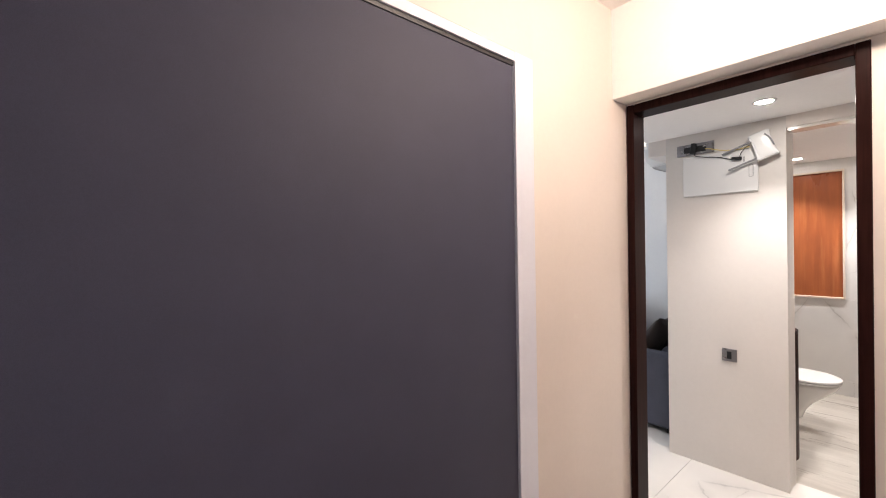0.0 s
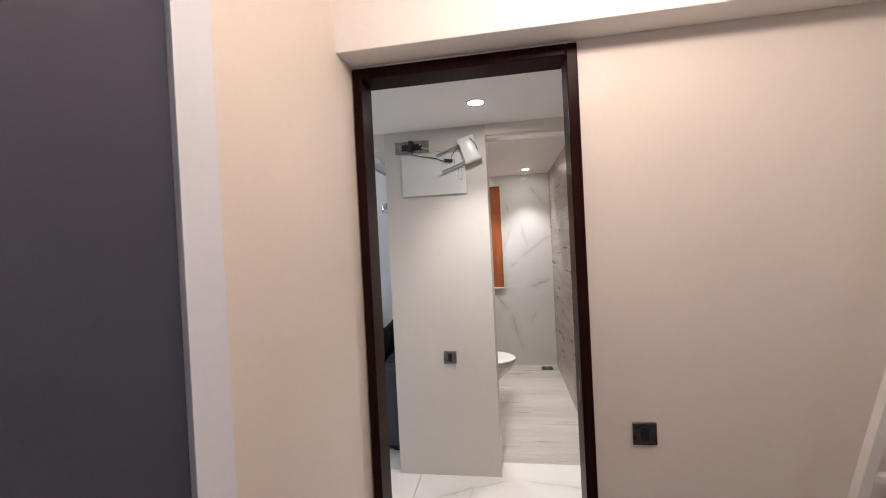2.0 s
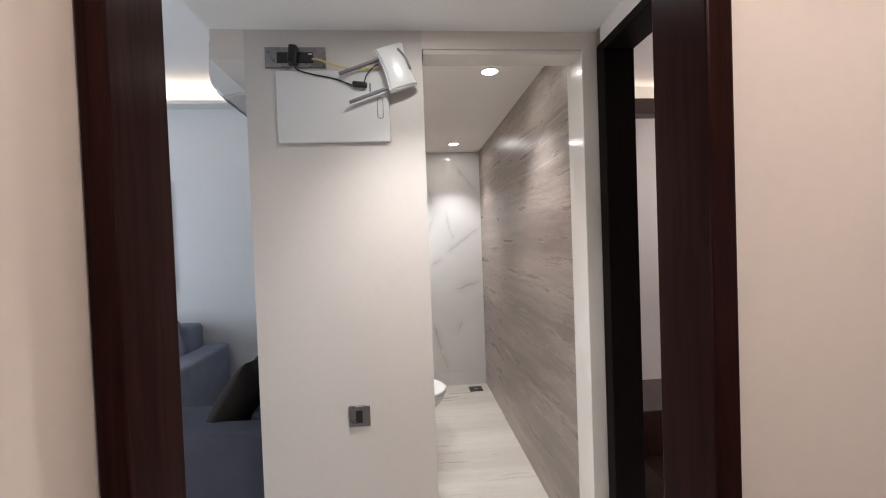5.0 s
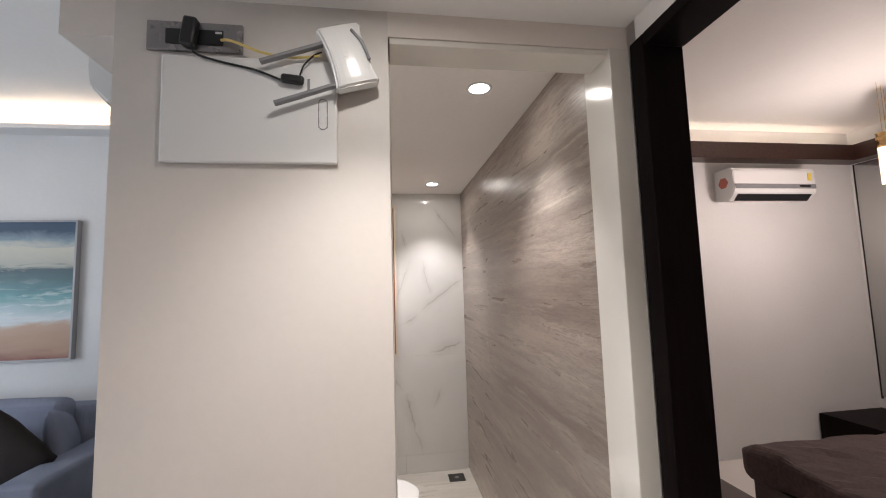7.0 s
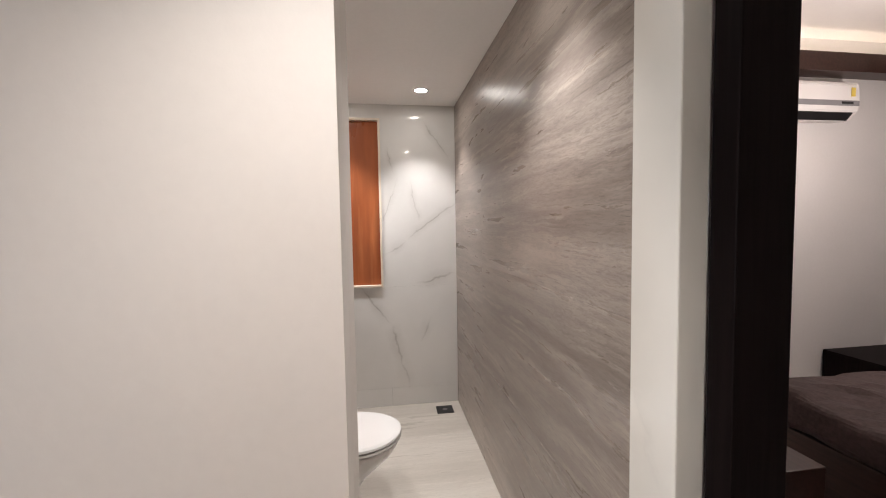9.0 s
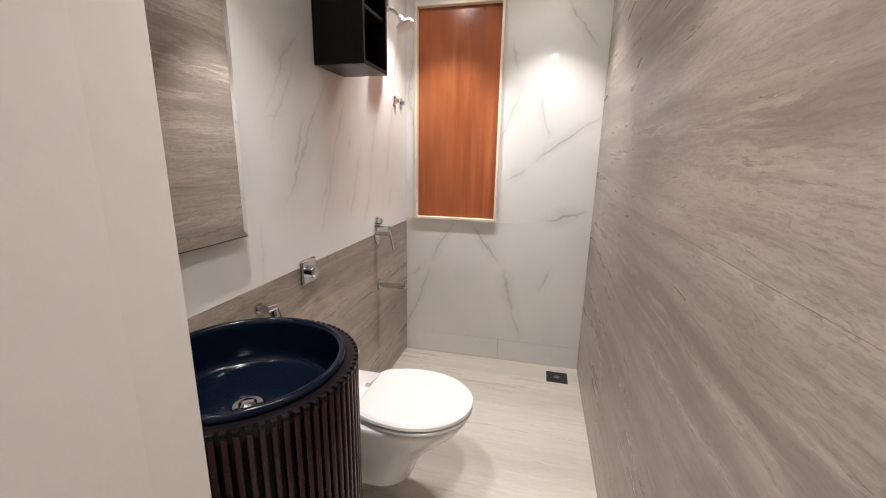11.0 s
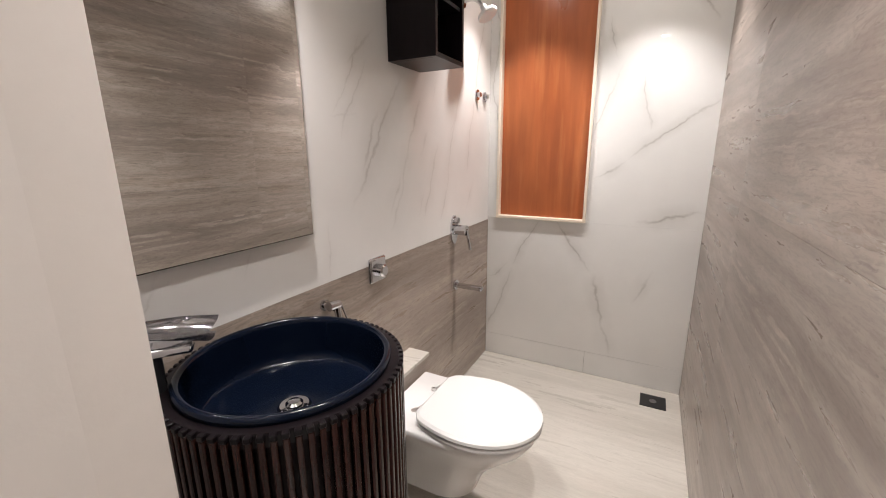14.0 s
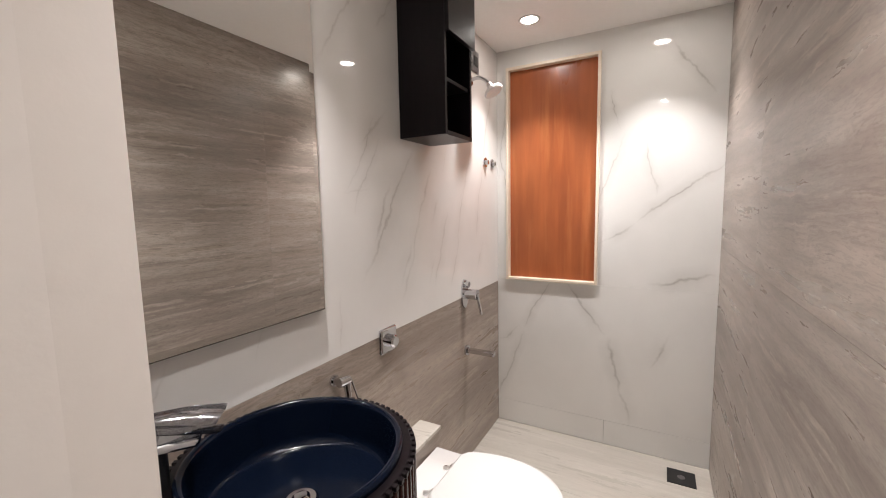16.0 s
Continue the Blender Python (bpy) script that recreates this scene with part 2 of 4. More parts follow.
def plywood(name, colour, stain):
    """Stained board: soft upright grain, dark blotches of stain, pale patches where it wore thin."""
    m, t, b = principled(name, colour, 0.32)
    grain = noisy(t, coords(t, (9, 9, 0.8)), 2.2, 4, 0.5, 0.3)
    c = ramp(t, grain, [(0.3, tuple(x * 0.82 for x in colour)), (0.5, colour), (0.7, tuple(x * 1.2 for x in colour))])
    blot = noisy(t, coords(t, (2.4, 2.4, 0.9)), 1.7, 4, 0.55, 0.0)
    c = mix(t, ramp(t, blot, [(0.32, (0.5, 0.5, 0.5)), (0.70, (0, 0, 0))]), c, stain)
    worn = noisy(t, coords(t, (13, 13, 1.1)), 1.3, 4, 0.6, 0.0)
    c = mix(t, ramp(t, worn, [(0.55, (0, 0, 0)), (0.76, (0.35, 0.35, 0.35))]), c, (0.56, 0.23, 0.085))
    t.links.new(c, b.inputs["Base Color"])
    t.links.new(ramp(t, blot, [(0.3, (0.24,) * 3), (0.7, (0.45,) * 3)]), b.inputs["Roughness"])
    bumped(t, b, grain, 0.06, 0.002)
    return m


def metal(name, colour, rough=0.1):
    m, t, b = principled(name, colour, rough, 1.0)
    v = coords(t)
    t.links.new(ramp(t, noisy(t, v, 30, 3), [(0.3, (rough * 0.6,) * 3), (0.8, (rough * 1.7,) * 3)]), b.inputs["Roughness"])
    return m


def glow(name, colour, strength):
    m = bpy.data.materials.new(name)
    m.use_nodes = True
    b = m.node_tree.nodes["Principled BSDF"]
    b.inputs["Base Color"].default_value = (*colour, 1)
    b.inputs["Emission Color"].default_value = (*colour, 1)
    b.inputs["Emission Strength"].default_value = strength
    return m


WALL = paint("wall_paint", (0.80, 0.74, 0.685), 0.5, 0.03)
WALL_CREAM = paint("cream_paint", (0.74, 0.665, 0.60), 0.6, 0.03)
WALL_COOL = paint("white_paint", (0.80, 0.79, 0.78), 0.5, 0.03)
CEIL = paint("ceiling_paint", (0.92, 0.90, 0.875), 0.6, 0.02)
PILLAR = paint("grey_white_paint", (0.68, 0.64, 0.60), 0.5, 0.03)
CREAM_FRAME = paint("cream_frame_paint", (0.78, 0.68, 0.56), 0.4, 0.03)
TRIM = paint("trim_paint", (0.71, 0.725, 0.79), 0.35, 0.02)
LINING = marble("white_lining_stone", (0.80, 0.77, 0.71), (0.5, 0.48, 0.44), 0.12, 1.3, 0.25)
PANEL_DARK = fabric("dark_laminate", (0.048, 0.050, 0.080), 900, 0.6, 0.12)
PANEL_DARK.node_tree.nodes["Principled BSDF"].inputs["Specular IOR Level"].default_value = 0.35
FRAME = wood("dark_glossy_wood", (0.020, 0.0075, 0.0065), 0.3, (30, 30, 1.5), 0.5)
FRAME.node_tree.nodes["Principled BSDF"].inputs["Specular IOR Level"].default_value = 0.03
FRAME_MATT = wood("black_brown_wood", (0.008, 0.005, 0.005), 0.42, (30, 30, 1.5), 0.4)
FRAME_MATT.node_tree.nodes["Principled BSDF"].inputs["Specular IOR Level"].default_value = 0.05
rng = random.Random(4)
FLOOR_VEINS = [(2.85, 0.66, 3.1, 0.8, 0.012), (3.1, 0.8, 3.33, 0.3, 0.02), (3.33, 0.3, 3.25, -0.2, 0.012), (3.0, 0.62, 3.25, 0.56, 0.01)]
FLOOR_VEINS += [(x, y, x + rng.uniform(0.2, 0.7), y + rng.uniform(-0.6, 0.6), rng.uniform(0.006, 0.02)) for x, y in [(rng.uniform(-1, 5), rng.uniform(-3.5, 4)) for _ in range(16)]]
FLOOR_MARBLE = veined("white_floor_marble", (0.80, 0.77, 0.73), (0.36, 0.35, 0.34), "xy", FLOOR_VEINS, 0.06, 0.7)
FAR_VEINS = [(0.50, 0.95, 0.29, 0.65, 0.013), (0.29, 0.65, 0.12, 0.12, 0.013), (0.55, 0.93, 0.74, 0.63, 0.008), (0.74, 0.63, 0.89, 0.16, 0.010), (0.74, 0.66, 0.92, 0.52, 0.008),
             (-0.27, 1.6, 0.15, 1.28, 0.011), (0.15, 1.28, 0.34, 1.16, 0.011), (0.10, 1.75, 0.055, 1.42, 0.008), (0.20, 1.75, 0.32, 1.36, 0.009), (-0.25, 1.02, 0.06, 0.93, 0.015), (-0.05, 0.70, 0.06, 0.50, 0.012),
             (0.0, 2.2, -0.2, 1.9, 0.010), (0.28, 2.0, 0.22, 1.75, 0.006), (0.88, 2.2, 0.86, 1.2, 0.006)]
FAR_MARBLE = veined("white_end_wall_marble", (0.76, 0.745, 0.72), (0.34, 0.32, 0.29), "yz", FAR_VEINS, 0.03, 0.8)
LEFT_VEINS = [(4.40, 1.10, 4.75, 1.62, 0.012), (4.64, 1.0, 4.88, 1.55, 0.014), (4.88, 1.0, 5.05, 1.4, 0.010), (5.05, 0.98, 5.3, 1.7, 0.012), (4.34, 1.43, 4.48, 1.44, 0.008), (4.40, 1.6, 4.58, 1.72, 0.010),
              (4.2, 1.8, 4.5, 2.2, 0.010), (3.7, 0.95, 3.78, 1.1, 0.008), (3.98, 0.98, 4.03, 1.09, 0.008), (4.28, 0.92, 4.31, 1.1, 0.008), (5.35, 1.2, 5.6, 2.1, 0.010), (4.5, 2.0, 4.75, 2.25, 0.010)]
vein_rng = random.Random(9)
for _ in range(11):
    x_, z_, l_ = vein_rng.uniform(4.35, 5.5), vein_rng.uniform(0.95, 1.9), vein_rng.uniform(0.12, 0.34)
    LEFT_VEINS.append((x_, z_, x_ + 0.45 * l_, z_ + 0.9 * l_, vein_rng.uniform(0.006, 0.016)))
WALL_MARBLE = veined("white_wall_marble", (0.77, 0.75, 0.725), (0.40, 0.37, 0.34), "xz", LEFT_VEINS, 0.03, 0.62)
STONE_X = veincut("vein_cut_stone", (0.43, 0.372, 0.325), (0.195, 0.158, 0.136), "x", 0.30, 0.9)
STONE_DADO = veincut("dado_stone", (0.41, 0.34, 0.285), (0.22, 0.175, 0.145), "x", 0.3)
STONE_FLOOR = veincut("floor_stone", (0.55, 0.515, 0.46), (0.43, 0.395, 0.345), "y", 0.3, 0.45)
GROUT = paint("grout", (0.33, 0.31, 0.28), 0.9, 0.1)
CHROME = metal("chrome", (0.60, 0.60, 0.62), 0.06)
STEEL = metal("brushed_grey_metal", (0.29, 0.28, 0.29), 0.33)
DARK_PLATE = metal("dark_grey_metal", (0.11, 0.105, 0.11), 0.3)
GOLD = metal("brushed_gold", (0.70, 0.46, 0.22), 0.25)
BLACK = principled("black_plastic", (0.012, 0.012, 0.013), 0.35)[0]
WHITE_PLASTIC = principled("white_plastic", (0.74, 0.735, 0.725), 0.25)[0]
GREY_PLASTIC = principled("grey_plastic", (0.22, 0.22, 0.23), 0.4)[0]
PALE_GREY = paint("pale_grey_frame", (0.42, 0.41, 0.42), 0.4, 0.03)
LID = principled("white_seat_plastic", (0.66, 0.65, 0.63), 0.2)[0]
CERAMIC = principled("white_ceramic", (0.74, 0.72, 0.70), 0.06)[0]
NAVY = principled("navy_ceramic", (0.0022, 0.0043, 0.0108), 0.15)[0]
SLAT = wood("fluted_dark_wood", (0.026, 0.0095, 0.0075), 0.26, (40, 40, 2), 0.6)
CABINET = wood("black_cabinet", (0.006, 0.004, 0.005), 0.3, (20, 20, 2), 0.4)
for m_, k_ in ((CABINET, 0.18), (SLAT, 0.3), (NAVY, 0.2)):
    m_.node_tree.nodes["Principled BSDF"].inputs["Specular IOR Level"].default_value = k_
PLY = plywood("orange_plywood", (0.37, 0.105, 0.032), (0.17, 0.034, 0.014))
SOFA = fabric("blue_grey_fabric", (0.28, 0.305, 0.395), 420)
# darker copy of the sofa fabric: the near sofa's backlit shade, put into colour
SOFA_SHADED = fabric("shaded_blue_grey_fabric", (0.085, 0.09, 0.118), 420)
CUSHION = fabric("dark_brown_fabric", (0.035, 0.028, 0.026), 420)
CUSHION_GREY = fabric("charcoal_fabric", (0.032, 0.034, 0.042), 420)
QUILT = fabric("brown_velvet", (0.098, 0.068, 0.066), 60, 0.7, 0.4)
BEDWOOD = wood("bed_wood", (0.046, 0.021, 0.016), 0.35, (2, 20, 20), 0.4)
LAMP_FACE = glow("lamp_face", (1.0, 0.94, 0.88), 95)
LAMP_FACE_WIDE = glow("frosted_lamp_face", (1.0, 0.95, 0.90), 210)
STRIP = glow("led_strip", (1.0, 0.82, 0.64), 14)
PENDANT_GLOW = glow("lit_glass", (1.0, 0.86, 0.68), 0.35)
MIRROR = metal("mirror_glass", (0.88, 0.89, 0.88), 0.01)
YELLOW = principled("yellow_cable", (0.65, 0.50, 0.18), 0.5)[0]
STICKER = principled("yellow_sticker", (0.75, 0.58, 0.12), 0.5)[0]
STICKER_RED = principled("red_sticker", (0.45, 0.12, 0.08), 0.5)[0]


# ---------------- building helpers ----------------


def box(x0, x1, y0, y1, z0, z1, bevel=0.0, seg=2):
    bm = bmesh.new()
    m = Matrix.Translation(((x0 + x1) / 2, (y0 + y1) / 2, (z0 + z1) / 2)) @ Matrix.Diagonal((abs(x1 - x0), abs(y1 - y0), abs(z1 - z0), 1))
    bmesh.ops.create_cube(bm, size=1, matrix=m)
    if bevel:
        bmesh.ops.bevel(bm, geom=bm.edges[:], offset=bevel, segments=seg, affect="EDGES", profile=0.5)
    plane = bm.faces.layers.int.new("plane")
    bm.normal_update()
    for f in bm.faces:
        f[plane] = int(max(abs(c) for c in f.normal) > 0.9999)
    return bm


def rod(p, q, r0, r1=None, sides=20, caps=True):
    bm = bmesh.new()
    p, q = Vector(p), Vector(q)
    d = q - p
    m = Matrix.Translation((p + q) / 2) @ d.to_track_quat("Z", "Y").to_matrix().to_4x4()
    bmesh.ops.create_cone(bm, cap_ends=caps, segments=sides, radius1=r0, radius2=r0 if r1 is None else r1, depth=d.length, matrix=m)
    return bm


def lathe(profile, centre, steps=72):
    """Turns (radius, z) pairs round the vertical through centre."""
    bm = bmesh.new()
    rings = []
    for r, z in profile:
        if r < 1e-5:
            rings.append([bm.verts.new((centre[0], centre[1], centre[2] + z))])
        else:
            rings.append([bm.verts.new((centre[0] + r * math.cos(2 * math.pi * i / steps), centre[1] + r * math.sin(2 * math.pi * i / steps), centre[2] + z)) for i in range(steps)])
    for a, b in zip(rings, rings[1:]):
        for i in range(steps):
            j = (i + 1) % steps
            if len(a) == 1 and len(b) == 1:
                continue
            if len(a) == 1:
                bm.faces.new((a[0], b[i], b[j]))
            elif len(b) == 1:
                bm.faces.new((a[i], a[j], b[0]))
            else:
                bm.faces.new((a[i], a[j], b[j], b[i]))
    bmesh.ops.recalc_face_normals(bm, faces=bm.faces[:])
    return bm


def joined(*parts_):
    out = bmesh.new()
    for bm in parts_:
        me = bpy.data.meshes.new("tmp")
        bm.to_mesh(me)
        bm.free()
        out.from_mesh(me)
        bpy.data.meshes.remove(me)
    return out


def turned(bm, m):
    bmesh.ops.transform(bm, matrix=m, verts=bm.verts[:])
    return bm


def mesh_of(name, bm, mat, smooth=True, sharp=24):
    me = bpy.data.meshes.new(name)
    layer = bm.faces.layers.int.get("plane")
    soft = [layer is None or not f[layer] for f in bm.faces]
    bm.to_mesh(me)
    bm.free()
    me.materials.append(mat)
    if smooth:
        me.set_sharp_from_angle(angle=radians(sharp))
        me.polygons.foreach_set("use_smooth", soft)
    return me


def part(name, bm, mat, parent=None, label="", smooth=True):
    ob = new(name, mesh_of(name, bm, mat, smooth, 55 if mat in (NAVY, CERAMIC) else 24))
    if parent is not None:
        ob.parent = parent
        root = Matrix.Identity(4)
        p = parent
        while p is not None:
            root = p.matrix_basis @ root if p.parent is None else root
            p = p.parent
        ob.matrix_parent_inverse = root.inverted() if parent.parent is None else Matrix.Identity(4)
    if label:
        ob["label"] = label
    return ob


def thing(name, at, label, category, group="", kind=""):
    ob = new(name)
    ob.empty_display_size = 0.05
    ob.matrix_basis = Matrix.Translation(at)
    return tagged(ob, label, category, group, kind)


def single(name, bm, mat, label, category, group="", kind="", smooth=True):
    return tagged(part(name, bm, mat, None, "", smooth), label, category, group, kind)


def structure(name, bm, mat, label, category):
    return single(name, bm, mat, label, category, "", "structure", False)


def tube(points, r, steps=6, res=8):
    """A cable through the points."""
    pts = [Vector(p) for p in points]
    path = []
    n = len(pts)
    for i in range(n - 1):
        p0, p1, p2, p3 = pts[max(0, i - 1)], pts[i], pts[i + 1], pts[min(n - 1, i + 2)]
        for k in range(res):
            s = k / res
            path.append(0.5 * ((2 * p1) + (p2 - p0) * s + (2 * p0 - 5 * p1 + 4 * p2 - p3) * s * s + (3 * p1 - p0 - 3 * p2 + p3) * s ** 3))
    path.append(pts[-1])
    bm = bmesh.new()
    rings = []
    for i, p in enumerate(path):
        d = (path[min(i + 1, len(path) - 1)] - path[max(i - 1, 0)]).normalized()
        q = d.to_track_quat("Z", "Y")
        rings.append([bm.verts.new(p + q @ Vector((r * math.cos(2 * math.pi * k / steps), r * math.sin(2 * math.pi * k / steps), 0))) for k in range(steps)])
    for a, b in zip(rings, rings[1:]):
        for k in range(steps):
            j = (k + 1) % steps
            bm.faces.new((a[k], a[j], b[j], b[k]))
    bm.faces.new(rings[0][::-1])
    bm.faces.new(rings[-1])
    bmesh.ops.recalc_face_normals(bm, faces=bm.faces[:])
    return bm


def wedge(x0, x1, ya, yb, y1, z1):
    """An upright prism whose front face runs from (x0, ya) to (x1, yb)."""
    bm = bmesh.new()
    foot = [bm.verts.new((x, y, 0)) for x, y in ((x0, ya), (x1, yb), (x1, y1), (x0, y1))]
    top = [bm.verts.new((v.co.x, v.co.y, z1)) for v in foot]
    for i in range(4):
        j = (i + 1) % 4
        bm.faces.new((foot[i], foot[j], top[j], top[i]))
    bm.faces.new(foot[::-1])
    bm.faces.new(top)
    return bm


# ---------------- the large structure ----------------
DX = 2.336      # face of the door wall
PX = 3.348      # face of the pillar wall
BX = 5.70       # far wall of the bathroom
BL, BR = 0.91, -0.245   # side walls of the bathroom
structure("floor", box(-2.1, 7, -4.2, 5, -0.12, -0.012), GROUT, "bed of grey mortar under the floor tiles", "floor")

# first room
structure("wall_left_room", joined(box(1.53, 1.612, 0.9155, 1.07, 0, ROOM_Z), wedge(1.612, DX + 0.1, 0.9155, 0.860, 1.07, ROOM_Z), box(-2.0, 1.53, 0.985, 1.07, 0, ROOM_Z), box(-2.0, 1.53, 0.9155, 0.985, 2.253, ROOM_Z)),
          WALL_CREAM, "cream painted wall beside the dark wardrobe panel", "wall")
structure("wall_door", joined(box(DX, DX + 0.1, -1.72, 0.004, 0, HIGH_Z), box(DX, DX + 0.1, 0.862, 0.925, 0, ROOM_Z), box(DX, DX + 0.1, 0.004, 0.862, 2.203, ROOM_Z)),
          WALL, "warm white painted wall with a doorway", "wall")
structure("beam_over_door", box(DX - 0.13, DX, -1.62, 0.925, 2.214, ROOM_Z, 0.004), CEIL, "white painted beam over the doorway", "beam")
structure("wall_right_room", joined(box(-2.0, -0.9, -1.72, -1.62, 0, ROOM_Z), box(0.3, DX, -1.72, -1.62, 0, ROOM_Z), box(-0.9, 0.3, -1.72, -1.62, 0, 0.6), box(-0.9, 0.3, -1.72, -1.62, 1.9, ROOM_Z)),
          WALL, "warm white painted wall with a window opening", "wall")
structure("wall_back_room", box(-2.1, -2.0, -1.72, 1.07, 0, ROOM_Z), WALL, "warm white painted wall", "wall")
structure("ceiling_room", box(-2.1, DX, -1.72, 1.07, ROOM_Z, ROOM_Z + 0.1), CEIL, "white painted flat ceiling", "ceiling")

# vestibule
structure("ceiling_vestibule", box(DX + 0.1, PX + 0.1, -0.305, 1.17, VEST_Z, HIGH_Z), CEIL, "white false ceiling with a round downlight", "ceiling")
structure("wall_pillar", joined(box(PX, PX + 0.107, 0.39, 1.05, 0, VEST_Z), wedge(PX + 0.107, PX + 0.16, 0.39, 0.383, 1.05, HIGH_Z)), PILLAR, "white painted wall end with a distribution box", "wall")
structure("beam_living", box(PX, 5.5, 1.05, 1.17, 2.13, HIGH_Z), WALL, "white painted dropped beam", "beam")
structure("lintel_bath", box(PX, PX + 0.13, -0.305, 0.39, 2.17, VEST_Z + 0.3), WALL, "white painted lintel over the bathroom opening", "wall")
structure("trim_bath_jamb", box(PX - 0.004, PX + 0.145, -0.307, -0.243, 0, 2.172, 0.003), LINING, "pale stone jamb lining of the bathroom opening", "trim")
structure("trim_bath_head", box(PX + 0.004, PX + 0.107, -0.243, 0.386, 2.152, 2.169, 0.002), LINING, "pale stone head lining of the bathroom opening", "trim")

# bathroom shell (behind the tiles)
structure("wall_bath_left", box(PX + 0.16, BX + 0.1, BL + 0.012, 1.05, 0, HIGH_Z), GROUT, "mortared wall behind bathroom tiles", "wall")
structure("wall_bath_right", box(PX + 0.01, BX + 0.1, -0.45, BR - 0.012, 0, HIGH_Z), WALL_COOL, "wall between bathroom and bedroom", "wall")
structure("wall_bath_far", joined(box(BX + 0.012, BX + 0.16, BR, 0.32, 0, HIGH_Z), box(BX + 0.012, BX + 0.16, 0.85, BL + 0.012, 0, HIGH_Z),
                                  box(BX + 0.012, BX + 0.16, 0.32, 0.85, 0, 0.93), box(BX + 0.012, BX + 0.16, 0.32, 0.85, 2.187, HIGH_Z)), GROUT, "mortared end wall with a window opening", "wall")
structure("ceiling_bath", box(PX + 0.13, BX + 0.1, BR - 0.01, BL + 0.01, BATH_Z, BATH_Z + 0.08), CEIL, "white false ceiling with round downlights", "ceiling")

# bedroom
structure("wall_bedroom_far", box(5.4, 5.5, -4.0, -0.45, 0, HIGH_Z), WALL_COOL, "white painted bedroom wall", "wall")
structure("wall_bedroom_side", box(DX, 5.4, -4.0, -3.9, 0, HIGH_Z), WALL_COOL, "white painted bedroom side wall", "wall")
structure("wall_bedroom_back", box(DX, DX + 0.1, -3.9, -1.72, 0, HIGH_Z), WALL_COOL, "white painted bedroom wall", "wall")
structure("wall_bedroom_door", joined(box(DX + 0.1, 2.5, -0.415, -0.305, 0, HIGH_Z), box(2.5, 3.31, -0.415, -0.305, 2.175, HIGH_Z)),
          WALL, "white painted wall over the bedroom doorway", "wall")
BED_Z = 2.81
structure("ceiling_bedroom", box(DX, 5.5, -4.0, -0.305, BED_Z, HIGH_Z + 0.1), CEIL, "white bedroom ceiling washed by cove light", "ceiling")
# living room
structure("wall_living_far", box(5.5, 5.6, 1.05, 4.9, 0, HIGH_Z), WALL_COOL, "white painted living room wall", "wall")
structure("wall_living_end", joined(box(1.0, 2.4, 4.8, 4.9, 0, HIGH_Z), box(4.2, 5.5, 4.8, 4.9, 0, HIGH_Z), box(2.4, 4.2, 4.8, 4.9, 0, 0.8), box(2.4, 4.2, 4.8, 4.9, 2.2, HIGH_Z)), WALL_COOL, "white painted living room wall with a window", "wall")
structure("wall_living_back", box(0.9, 1.0, 1.07, 4.9, 0, HIGH_Z), WALL_COOL, "white painted living room wall", "wall")
LIVING_Z = 2.82
structure("ceiling_living", box(0.9, 5.6, 1.07, 4.9, LIVING_Z, HIGH_Z + 0.1), CEIL, "white living room ceiling washed by cove light", "ceiling")
structure("cove_living", joined(box(5.36, 5.5, 1.17, 4.8, 2.668, 2.683), box(5.36, 5.372, 1.17, 4.8, 2.683, 2.70)), WALL_COOL, "white cove ledge with hidden light strip", "cove")
structure("cove_bedroom", joined(box(5.26, 5.4, -3.9, -0.45, 2.51, 2.535), box(5.26, 5.285, -3.9, -0.45, 2.535, 2.65)), BEDWOOD, "brown wooden cove ledge with hidden light strip", "cove")
structure("cove_bedroom_side", joined(box(2.44, 5.26, -3.9, -3.76, 2.51, 2.535), box(2.44, 5.26, -3.785, -3.76, 2.535, 2.65)), BEDWOOD, "brown wooden cove ledge with hidden light strip", "cove")
single("light_strip", box(5.40, 5.42, 1.2, 4.75, 2.684, 2.694), STRIP, "warm glowing light strip in the cove", "light strip")
single("light_strip", box(5.30, 5.32, -3.75, -0.45, 2.536, 2.546), STRIP, "warm glowing light strip in the wooden cove", "light strip")

# ---------------- door linings ----------------


def door_frame():
    """Door frame in the first wall: two posts and a head, rebated."""
    f = thing("door_1", (DX, 0.42, 0), "glossy dark brown wooden door frame without a door", "door frame", "", "structure")
    x0, x1 = DX - 0.012, DX + 0.112
    for y0, y1, s in ((0.826, 0.862, 1), (0.004, 0.044, -1)):
        bm = box(x0, x1, y0, y1, 0, 2.203, 0.004)
        part("post", bm, FRAME, f)
    part("head", box(x0, x1, 0.044, 0.826, 2.160, 2.203, 0.004), FRAME, f)
    st = box(DX + 0.024, DX + 0.040, 0.044, 0.0455, 0.88, 0.96, 0.0005)
    part("strike_plate", st, STEEL, f, "small metal strike plate in the post")
    return f


door_frame()


def bedroom_frame():
    f = thing("door_2", (3.0, -0.38, 0), "black-brown wooden lining of the bedroom doorway", "door frame", "", "structure")
    part("post", box(3.275, 3.335, -0.421, -0.300, 0, 2.175, 0.004), FRAME_MATT, f)
    part("post", box(2.5, 2.55, -0.421, -0.300, 0, 2.175, 0.004), FRAME_MATT, f)
    part("head", box(2.55, 3.275, -0.421, -0.300, 2.14, 2.175, 0.004), FRAME_MATT, f)


bedroom_frame()

